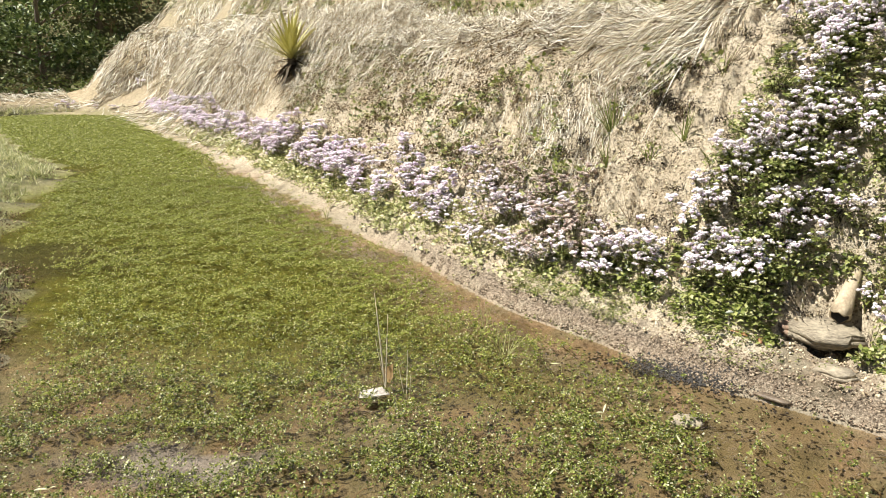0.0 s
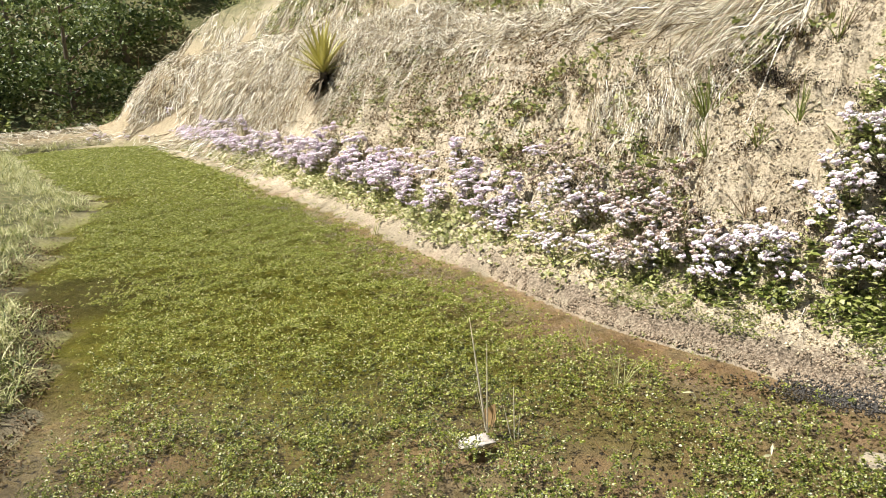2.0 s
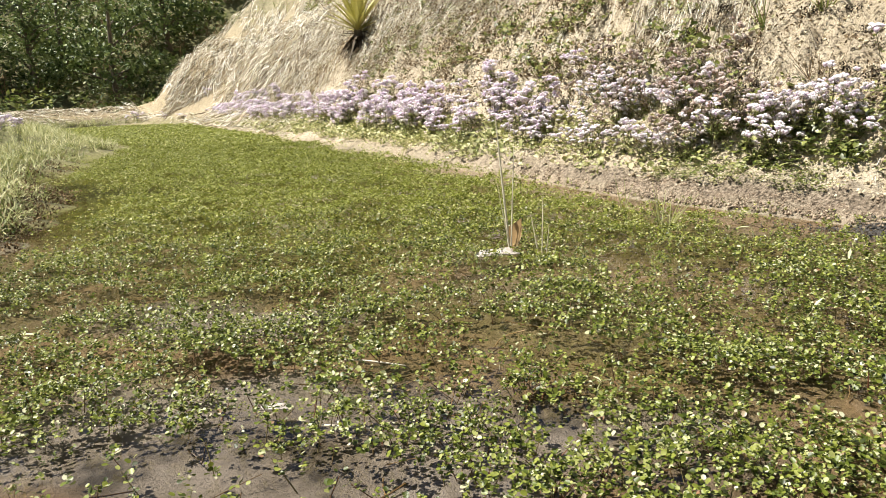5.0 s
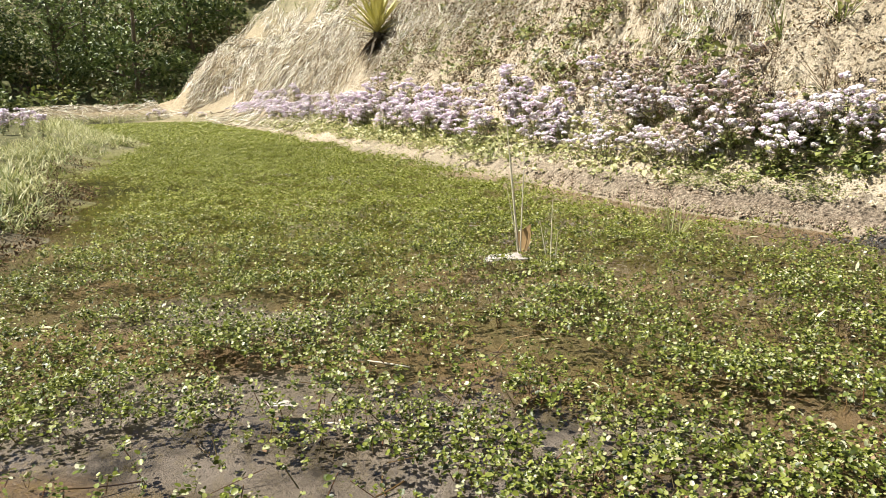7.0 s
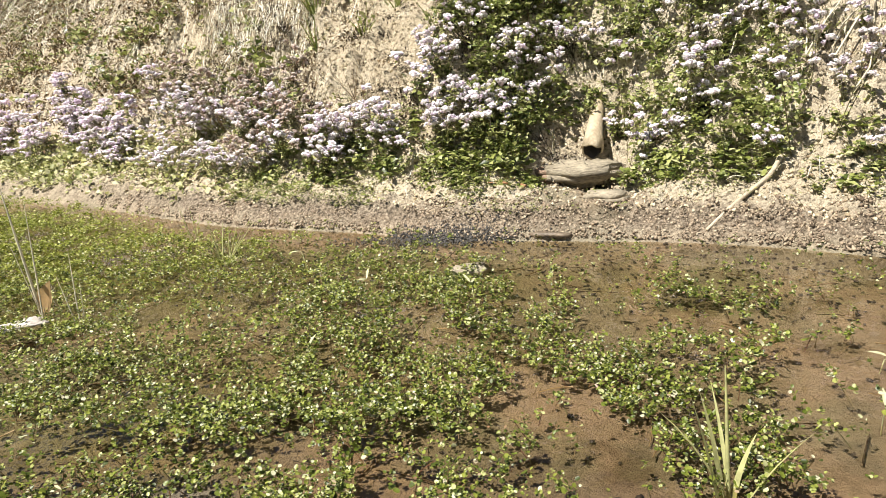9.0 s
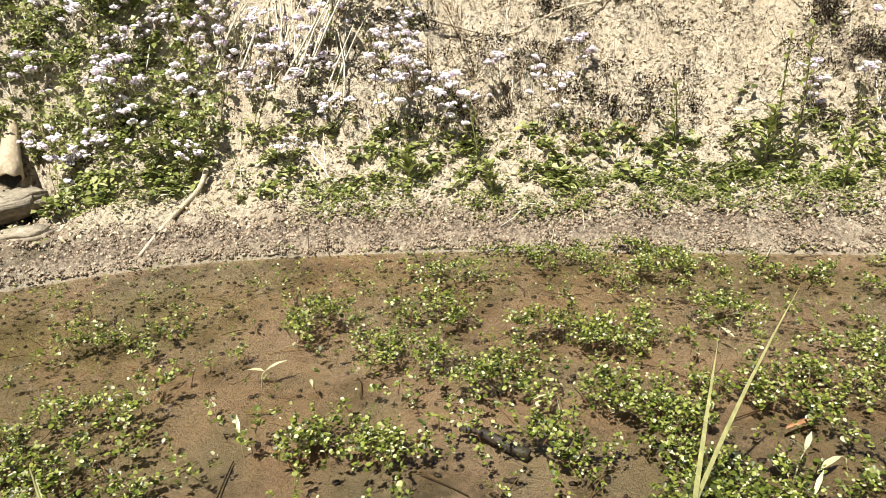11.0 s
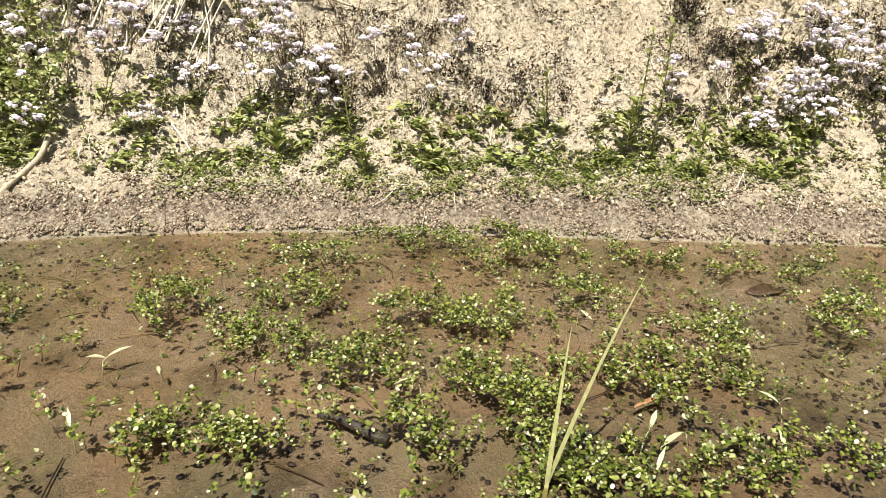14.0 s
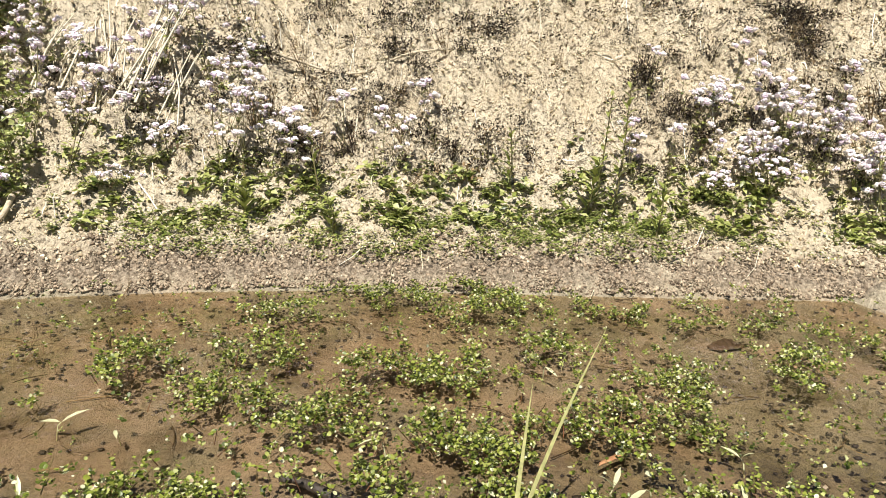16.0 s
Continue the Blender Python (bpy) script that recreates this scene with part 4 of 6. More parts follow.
def herb_shapes(seed, h, stems, leaf_size, spread, head=1.0):
    """Stems, foliage and the seats of the flower clusters of one plant."""
    g = np.random.default_rng(seed)
    st, lf, seats = [], [], []
    for k in range(stems):
        a, hh = g.uniform(0, 6.28), h * g.uniform(0.65, 1.0)
        lean = spread * g.uniform(0.1, 1.0)
        tip = np.array([math.cos(a) * lean, math.sin(a) * lean, hh])
        mid = np.array([math.cos(a) * lean * 0.7, math.sin(a) * lean * 0.7, hh * 0.45]) + g.normal(0, 0.01, 3)
        st.append(tube([(0, 0, -0.03), mid, tip], (0.003, 0.0022, 0.0014), 0, 3, False))
        for j in range(6):
            t = 0.12 + 0.75 * j / 5
            p = 2 * t * (1 - t) * mid + t * t * tip
            s = leaf_size * (1.0 - 0.6 * t) * g.uniform(0.6, 1.1)
            b = g.uniform(0, 6.28)
            for e in (0, math.pi):
                lf.append(moved(leaf4(s, s * 0.72, 0, 0.35, 0.25), b + e, g.uniform(-0.1, 0.6), g.normal(0, 0.25), 1, p))
        seats.append((tip, g.uniform(0, 6.28), head * g.uniform(0.8, 1.3)))
        for j in range(g.integers(1, 4)):
            b, t = g.uniform(0, 6.28), g.uniform(0.4, 0.95)
            p = 2 * t * (1 - t) * mid + t * t * tip
            q = p + np.array([math.cos(b) * 0.07, math.sin(b) * 0.07, 0.05])
            st.append(tube([p, q], (0.0015, 0.001), 0, 3, False))
            seats.append((q, b, head * g.uniform(0.6, 1.1)))
    return merge(st), merge(lf), seats


def flowering_herb(seed, h, stems, leaf_size, spread, label, group, petals=None, head=1.0):
    ob = thing("flowering_herb", label, "flower", group=group)
    st, lf, seats = herb_shapes(seed, h, stems, leaf_size, spread, head)
    part("stem", st, HERB_STEM, ob)
    part("foliage", lf, HERB_LEAF, ob)
    for k, (p, a, s) in enumerate(seats):
        me = petals[(seed + k) % len(petals)]
        fl = new("flower_head", me)
        fl.parent = ob
        fl.matrix_basis = Matrix.LocRotScale(Vector(p), Euler((0.15 * math.sin(a * 7), 0.15 * math.cos(a * 5), a)), Vector((s, s, s)))
    return ob


CLUSTER_MESH = [np_mesh("flower_head", v, f, PETAL) for v, f, m in CLUSTERS]
FADED_MESH = [np_mesh("flower_head", v, f, FADED) for v, f, m in CLUSTERS]
HERBS = [flowering_herb(300 + k, 0.25 + 0.025 * (k % 4), 5 + k % 2, 0.05, 0.20, "lilac fluffy-flowered herb with broad green leaves on the bank", "lilac flowers on the bank", CLUSTER_MESH, head=1.08) for k in range(7)]
TALL_HERBS = [flowering_herb(320 + k, 0.40 + 0.04 * k, 2 + k % 2, 0.035, 0.08, "thin-stemmed pale lilac flower on the earth bank", "thin-stemmed flowers", CLUSTER_MESH, head=1.2) for k in range(4)]
OLD_HERBS = [flowering_herb(340 + k, 0.28 + 0.03 * k, 5, 0.03, 0.13, "fading herb with brownish pink seed heads", "fading herbs on the bank", FADED_MESH) for k in range(3)]


def plant_herbs(kinds, ty, d, n, seed, scale=(0.75, 1.15), used=set()):
    g = np.random.default_rng(seed)
    t0, d0 = g.uniform(*ty, n), g.uniform(*d, n)
    P, A = bank3(t0, d0), slope_angle(t0)
    for k in range(n):
        if math.hypot(P[k][0] - 2.18, P[k][1] - 0.47) < 0.23 or (d0[k] > 0.55 and 0.70 < t0[k] < 1.3):
            continue
        ob = kinds[(k * 5 + seed) % len(kinds)]
        s = g.uniform(*scale)
        m = Matrix.LocRotScale(Vector(P[k]) - Vector((0, 0, 0.01)), Euler((-0.22 * math.sin(A[k]) + g.normal(0, 0.08), 0.22 * math.cos(A[k]) + g.normal(0, 0.08), g.uniform(0, 6.28)), "XYZ"), None)
        if ob.name not in used:
            used.add(ob.name)
            ob.matrix_basis = m
            c = ob
        else:
            c = copy_thing(ob, m)
        c.scale = (s, s, s)


plant_herbs(HERBS, (1.15, 2.7), (0.24, 0.62), 36, 1, (0.55, 0.85))
plant_herbs(OLD_HERBS, (1.0, 2.6), (0.28, 0.8), 30, 2, (0.6, 0.95))
plant_herbs(HERBS, (0.05, 0.72), (0.42, 1.15), 48, 3, (0.55, 0.9))
plant_herbs(HERBS, (0.05, 0.72), (1.1, 2.05), 34, 13, (0.55, 0.9))
plant_herbs(HERBS, (0.7, 1.1), (0.34, 0.52), 12, 23, (0.6, 0.9))
plant_herbs(OLD_HERBS, (0.9, 1.5), (0.4, 0.55), 6, 4, (0.6, 0.9))
plant_herbs(HERBS, (-0.45, 0.05), (0.42, 1.8), 44, 5, (0.5, 0.9))
plant_herbs(HERBS, (-1.1, -0.4), (0.42, 0.9), 10, 15, (0.45, 0.75))
plant_herbs(TALL_HERBS, (-1.15, -0.1), (0.42, 0.95), 26, 6, (0.6, 0.95))
plant_herbs(TALL_HERBS, (-1.75, -1.0), (0.4, 0.7), 10, 7, (0.55, 0.85))
plant_herbs(TALL_HERBS, (-3.6, -2.5), (0.42, 0.8), 22, 8, (0.55, 0.85))
plant_herbs(HERBS, (-3.7, -2.7), (0.45, 0.8), 8, 9, (0.5, 0.75))


def build_far_flowers():
    g = np.random.default_rng(55)
    shapes = []
    for k in range(5):
        st, lf, seats = herb_shapes(400 + k, 0.40, 4, 0.06, 0.14)
        fl = [moved(FAR_CLUSTERS[(k + j) % 3], a, 0, 0, 1.3 * s, p) for j, (p, a, s) in enumerate(seats)]
        shapes.append(merge([(st[0], st[1], 0), (lf[0], lf[1], 1)] + [(v, f, 2) for v, f, m in fl]))
    ty = np.r_[g.uniform(2.5, 4.6, 48), g.uniform(4.4, 16.8, 182)]
    d = np.abs(g.normal(0.18, 0.15, 230)) + 0.22
    size = g.uniform(0.6, 1.05, 230) * np.where(ty < 4.5, 0.75, 1)
    P = bank3(ty, d)
    x, y = g.uniform(-11.8, -8.6, 22), g.uniform(16.6, 18.2, 22)
    P = np.vstack([P, np.stack([x, y, ground(x, y)], 1)[grid_at(x, y, 2) > 0.1]])
    size = np.r_[size, g.uniform(0.5, 0.8, len(P) - 230)]
    V = scatter(shapes, P, g.uniform(0, 6.28, len(P)), g.normal(0, 0.1, len(P)), 0, size)
    solo("lilac_flowers", V, [HERB_STEM, HERB_LEAF, PETAL], "dense strip of lilac flowers along the far bank", "flowers", "stuff")
    t = g.uniform(0, 1, 70)
    x, y = -4.9 - 6.5 * t + g.normal(0, 0.35, 70) - 0.9, 4.2 + 8.0 * t + g.normal(0, 0.35, 70)
    V = scatter(shapes, np.stack([x, y, ground(x, y)], 1), g.uniform(0, 6.28, 70), 0, 0, g.uniform(0.6, 1.0, 70))
    solo("lilac_flowers", V, [HERB_STEM, HERB_LEAF, PETAL], "lilac flowers among pale grass on the opposite bank", "flowers", "stuff")


build_far_flowers()


def rosette(seed, n=9, size=0.045, m=0, up=0.5):
    g = np.random.default_rng(seed)
    return merge([moved(leaf4(size * g.uniform(0.6, 1.1), size * g.uniform(0.4, 0.6), m, 0.3, 0.25), g.uniform(0, 6.28), g.uniform(0.0, up), g.normal(0, 0.2), 1,
                        (g.normal(0, 0.015), g.normal(0, 0.015), g.uniform(0, 0.03))) for k in range(n)])


def build_ground_cover():
    ros = [rosette(500 + k, 8 + k % 4, 0.026 + 0.006 * (k % 4)) for k in range(8)]
    ty, d, g = on_slope(2300, -4.2, 1.4, 0.26, 0.62, 11)
    x, y = bank(ty, d)
    n = fbm(x * 3, y * 3, 3)
    ok = g.random(len(x)) < np.clip((n - 0.31) / 0.12, 0.08, 1) * np.clip(1.25 - np.abs(d - 0.42) / 0.2, 0, 1)
    P = bank3(ty[ok], d[ok])
    P = P[np.hypot(P[:, 0] - 2.16, P[:, 1] - 0.36) > 0.27]
    V = scatter(ros, P, g.uniform(0, 6.28, len(P)), g.normal(0, 0.25, len(P)), g.normal(0, 0.25, len(P)), g.uniform(0.5, 1.2, len(P)))
    solo("ground_cover", V, HERB_LEAF, "low broad-leaved green weeds along the foot of the bank", "weeds", "stuff")
    ty, d, g = on_slope(3300, -0.45, 1.15, 0.35, 2.1, 12)
    ok = (d < 0.5) | (ty < 0.70)
    P = bank3(ty[ok], d[ok], 0.03)
    P = P[np.hypot(P[:, 0] - 2.20, P[:, 1] - 0.42) > 0.24]
    V = scatter(ros, P, g.uniform(0, 6.28, len(P)), g.normal(0, 0.3, len(P)), g.normal(0, 0.3, len(P)), g.uniform(0.6, 1.2, len(P)))
    solo("ground_cover", V, HERB_LEAF, "dense leafy undergrowth among the flowers", "weeds", "stuff")
    herbs = [merge([moved(kite(g.uniform(0.012, 0.022)), g.uniform(0, 6.28), g.uniform(0, 0.9), g.normal(0, 0.3), 1, (g.normal(0, 0.03), g.normal(0, 0.03), g.uniform(0, 0.04))) for k in range(9)]) for j in range(6)]
    ty, d, g = on_slope(3600, -0.5, 0.72, 0.4, 2.0, 21)
    P = bank3(ty, d) + np.stack([g.normal(0, 0.03, len(ty)), g.normal(0, 0.03, len(ty)), g.uniform(0.02, 0.12, len(ty))], 1)
    P = P[(np.hypot(P[:, 0] - 2.20, P[:, 1] - 0.42) > 0.25) & (fbm(P[:, 0] * 2.4, P[:, 1] * 2.4 + 6, 3) > 0.40)]
    V = scatter(herbs, P, g.uniform(0, 6.28, len(P)), g.normal(0.3, 0.4, len(P)), 0, g.uniform(0.4, 0.8, len(P)))
    solo("ground_cover", V, SPROUT, "light green leaves of the undergrowth between the flowers", "weeds", "stuff")
    ty, d, g = on_slope(7500, 1.3, 16.5, 0.05, 0.5, 13)
    ok = g.random(len(ty)) < np.clip(0.15 + 1.6 * (d - 0.08), 0, 1) * np.clip(0.3 + (ty - 1.5) / 4, 0.3, 1)
    P = bank3(ty[ok], d[ok])
    V = scatter(herbs, P, g.uniform(0, 6.28, len(P)), g.normal(0, 0.3, len(P)), 0, g.uniform(0.6, 1.2, len(P)) * (0.85 + 0.06 * ty[ok]))
    solo("ground_cover", V, PALE_GRASS, "yellow-green low weeds below the flower strip", "weeds", "stuff")
    # brown and green weeds on the middle of the slope
    ty, d, g = on_slope(760, 1.0, 7.5, 0.6, 1.55, 18)
    P = bank3(ty, d)
    V = scatter(CUSHIONS, P, g.uniform(0, 6.28, len(P)), 0, 0, g.uniform(0.6, 1.5, len(P)) * (0.9 + 0.08 * ty))
    solo("dry_weeds", V, DEAD, "brown withered weeds over the middle of the slope", "dry weeds", "stuff")
    ty, d, g = on_slope(1300, 0.9, 7.5, 0.6, 1.6, 19)
    x, y = bank(ty, d)
    ok = g.random(len(x)) < np.clip((fbm(x * 2.1 + 5, y * 2.1, 3) - 0.42) / 0.12, 0.05, 1)
    P = bank3(ty[ok], d[ok], 0.01)
    V = scatter(herbs, P, g.uniform(0, 6.28, len(P)), g.normal(0, 0.3, len(P)), 0, g.uniform(0.6, 1.5, len(P)))
    solo("slope_weeds", V, HERB_LEAF, "small green weeds scattered over the bare slope", "weeds", "stuff")
    # small creeping leaves on the lip
    tiny = [rosette(540 + k, 7, 0.016, 0, 0.6) for k in range(5)]
    ty, d, g = on_slope(5200, -4.2, 4.0, 0.10, 0.36, 14)
    x, y = bank(ty, d)
    ok = g.random(len(x)) < np.clip((fbm(x * 2.3 + 30, y * 2.3, 3) - 0.5) / 0.1, 0.03, 1)
    P = bank3(ty[ok], d[ok])
    V = scatter(tiny, P, g.uniform(0, 6.28, len(P)), 0, 0, g.uniform(0.6, 1.4, len(P)))
    solo("creeping_weed", V, GRASS, "bright yellow-green creeping weed on the earth lip", "weeds", "stuff")


build_ground_cover()

# ---- left bank, upper slope, far hillside ----


def tuft(seed, n=14, h=0.25, w=0.006, segs=3, spread=0.03):
    g = np.random.default_rng(seed)
    return merge([moved(blade(h * g.uniform(0.5, 1.1), w * g.uniform(0.7, 1.3), g.uniform(0.2, 0.8), segs, 0, 0.25, g.uniform(0.9, 1.5)), g.uniform(0, 6.28), 0, 0, 1,
                        (g.normal(0, spread), g.normal(0, spread), -0.02)) for k in range(n)])


def build_left_bank():
    ts = [tuft(600 + k, 9, 0.13 + 0.025 * (k % 4), 0.009, 2) for k in range(8)]
    g = np.random.default_rng(61)
    n = 8200
    i = g.integers(0, len(BANK) - 1, n)
    f = g.random(n)[:, None]
    p = BANK[i] * (1 - f) + BANK[i + 1] * f + g.normal(0, 0.55, (n, 2))
    x, y = p.T
    dp, sd = grid_at(x, y, 2), grid_at(x, y, 1)
    ok = (dp > 0.02) & (dp < 1.9) & (sd < 0) & (y > -0.9) & (x < -1.4) & (g.random(n) < np.clip(1.3 - dp, 0.15, 1))
    x, y = x[ok], y[ok]
    far = np.hypot(x, y + 2.2)
    V = scatter(ts, np.stack([x, y, ground(x, y)], 1), g.uniform(0, 6.28, len(x)), g.normal(0, 0.15, len(x)), g.normal(0, 0.15, len(x)), g.uniform(0.55, 1.0, len(x)) * np.clip(0.8 + 0.03 * far, 0.8, 1.3))
    solo("pale_grass", V, PALE_GRASS, "pale sun-bleached grass on the low bank", "grass", "stuff")
    # the far end: grass on the bund and along the foot of the mound
    i = g.integers(0, len(BANK) - 1, 9000)
    p = np.vstack([BANK[i[:4500]] + g.normal(0, 0.8, (4500, 2)), np.stack([g.uniform(-11.5, -4.0, 2500), g.uniform(8.5, 18.5, 2500)], 1)])
    x, y = p.T
    dp, sd = grid_at(x, y, 2), grid_at(x, y, 1)
    ok = (y > 8.5) & (dp > 0.05) & (dp < 1.0) & (sd < 0.45) & (fbm(x * 0.8, y * 0.8 + 4, 2) > 0.36)
    x, y = x[ok], y[ok]
    V = scatter(ts[:4], np.stack([x, y, ground(x, y)], 1), g.uniform(0, 6.28, len(x)), g.normal(0, 0.2, len(x)), 0, g.uniform(0.9, 1.7, len(x)))
    solo("pale_grass", V, PALE_GRASS, "short yellow-green grass round the pond's far end", "grass", "stuff")
    n = 1500
    i = g.integers(0, len(BANK) - 1, n)
    p = BANK[i] + g.normal(0, 0.22, (n, 2))
    x, y = p.T
    dp = grid_at(x, y, 2)
    ok = (dp > 0.0) & (dp < 0.5) & (x < -1.4) & (y > -0.9) & (fbm(x * 1.6, y * 1.6, 2) > 0.42)
    x, y = x[ok], y[ok]
    V = scatter(ts, np.stack([x, y, ground(x, y)], 1), g.uniform(0, 6.28, len(x)), g.normal(0, 0.2, len(x)), g.normal(0, 0.2, len(x)), g.uniform(0.5, 1.05, len(x)))
    solo("green_grass", V, GRASS, "lush green grass tufts along the low bank's edge", "grass", "stuff")
    # low green herbs at the foot of that bank
    ros = [rosette(620 + k, 9, 0.03) for k in range(5)]
    n = 2600
    i = g.integers(0, len(BANK) - 1, n)
    p = BANK[i] + g.normal(0, 0.18, (n, 2))
    x, y = p.T
    ok = (grid_at(x, y, 2) > 0.0) & (x < -1.4) & (y > -0.9)
    x, y = x[ok], y[ok]
    V = scatter(ros, np.stack([x, y, ground(x, y)], 1), g.uniform(0, 6.28, len(x)), g.normal(0, 0.3, len(x)), 0, g.uniform(0.5, 1.2, len(x)))
    solo("bank_weeds", V, GRASS, "green weeds at the foot of the low bank", "weeds", "stuff")


build_left_bank()


def build_bank_litter():
    g = np.random.default_rng(64)
    n = 800
    i, f = g.integers(0, len(BANK) - 1, n), g.random(n)[:, None]
    p = BANK[i] * (1 - f) + BANK[i + 1] * f + g.normal(0, 0.09, (n, 2))
    x, y = p.T
    dp = grid_at(x, y, 2)
    ok = (dp > -0.12) & (dp < 0.16) & (x < -1.4) & (y > -0.9) & (y < 12) & (fbm(x * 1.9 + 3, y * 1.9, 2) > 0.38)
    P = np.stack([x, y, np.maximum(ground(x, y), 0)], 1)[ok]
    V = scatter(MATS, P, g.uniform(0, 6.28, len(P)), 0, 0, g.uniform(0.7, 1.5, len(P)))
    solo("bank_litter", V, DEAD, "dark brown rotting weeds along the foot of the low bank", "litter", "stuff")


build_bank_litter()


def bush_clump(seed, n=60, r=0.5, size=0.09, flat=0.8):
    """A rough ball of small folded leaves."""
    g = np.random.default_rng(seed)
    d = g.normal(0, 1, (n, 3))
    d /= np.linalg.norm(d, axis=1)[:, None]
    d[:, 2] = np.abs(d[:, 2]) * flat
    p = d * r * g.uniform(0.45, 1.1, (n, 1)) ** 0.6
    q = (np.array([(0, 0, 0), (0.45, 0.3, 0.08), (1, 0, -0.1), (0.45, -0.3, 0.08)]), np.array([(0, 2, 1), (0, 3, 2)]), 0)
    return scatter([q], p, g.uniform(0, 6.28, n), g.normal(0.1, 0.6, n), g.normal(0, 0.6, n), size * g.uniform(0.6, 1.4, n))


def wedge(n, near, far, a0, a1, seed):
    """Places on the far hillside: distance and bearing (degrees left of +y) from the pond's near end."""
    g = np.random.default_rng(seed)
    r, a = near + (far - near) * g.random(n) ** 0.8, np.radians(g.uniform(a0, a1, n))
    x, y = -r * np.sin(a), r * np.cos(a) - 2.3
    z, sd, dp = base_height(x, y)
    return x, y, z + relief(x, y, sd, dp), sd, dp, g


def build_far_scrub():
    cl = [bush_clump(700 + k, 80, 0.6, 0.14) for k in range(6)]
    x, y, z, sd, dp, g = wedge(950, 18, 62, -4, 62, 71)
    ok = (dp > 3.0) & ((sd < 0) | (sd > 9))
    V = scatter(cl, np.stack([x, y, z], 1)[ok], g.uniform(0, 6.28, ok.sum()), 0, 0, (g.uniform(0.6, 1.6, len(x)) * (0.5 + np.hypot(x, y) / 40))[ok])
    solo("hillside_scrub", V, SCRUB, "dense dark green scrub on the far hillside", "scrub", "stuff")
    x, y, z, sd, dp, g = wedge(420, 18.5, 25, 18, 64, 75)
    ok = (dp > 2.6) & (sd < -0.5)
    V = scatter(cl, np.stack([x, y, z], 1)[ok], g.uniform(0, 6.28, ok.sum()), 0, 0, g.uniform(0.8, 1.9, len(x))[ok])
    solo("hedge_scrub", V, SCRUB, "thick green scrub behind the pond's far bund", "scrub", "stuff")
    x, y, z, sd, dp, g = wedge(420, 20, 60, -4, 60, 72)
    ok = (dp > 3.2) & ((sd < 0) | (sd > 9)) & (fbm(x * 0.1, y * 0.1 + 3, 2) > 0.45)
    V = scatter(cl, np.stack([x, y, z + 0.2], 1)[ok], g.uniform(0, 6.28, ok.sum()), 0, 0, g.uniform(0.5, 1.3, len(x))[ok])
    solo("hillside_scrub", V, GRASS, "lighter yellow-green bushes on the far hillside", "scrub", "stuff")
    # dry reddish grass high up
    tt = [tuft(720 + k, 26, 1.0, 0.03, 2, 0.25) for k in range(4)]
    x, y, z, sd, dp, g = wedge(600, 26, 60, -6, 40, 73)
    ok = ((sd < 0) | (sd > 7)) & (fbm(x * 0.12 + 9, y * 0.12, 2) > 0.52)
    V = scatter(tt, np.stack([x, y, z], 1)[ok], g.uniform(0, 6.28, ok.sum()), 0, 0, g.uniform(0.6, 1.3, len(x))[ok])
    solo("dry_hill_grass", V, DRY_GRASS, "dry reddish brown grass on the far hillside", "grass", "stuff")


DRY_GRASS = leafy("dry_hill_grass", [(0.0, (0.16, 0.10, 0.06)), (0.6, (0.30, 0.20, 0.12)), (1.0, (0.42, 0.32, 0.18))], 0.8, 0.2, 0.2)
build_far_scrub()


def terrace(n, d0, d1, g, cell, low, phase=0.0):
    """Places on the terrace face above the brow, in patches."""
    ty, d = np.where(g.random(n) < 0.55, g.uniform(0, 8, n), g.uniform(8, 16.9, n)), d0 + (d1 - d0) * g.random(n) ** 1.2
    x, y = bank(ty, d)
    ok = g.random(n) < np.clip((fbm(x * cell + phase, y * cell, 3) - low) / 0.14, 0.05, 1)
    return np.stack([x, y, ground(x, y)], 1)[ok]


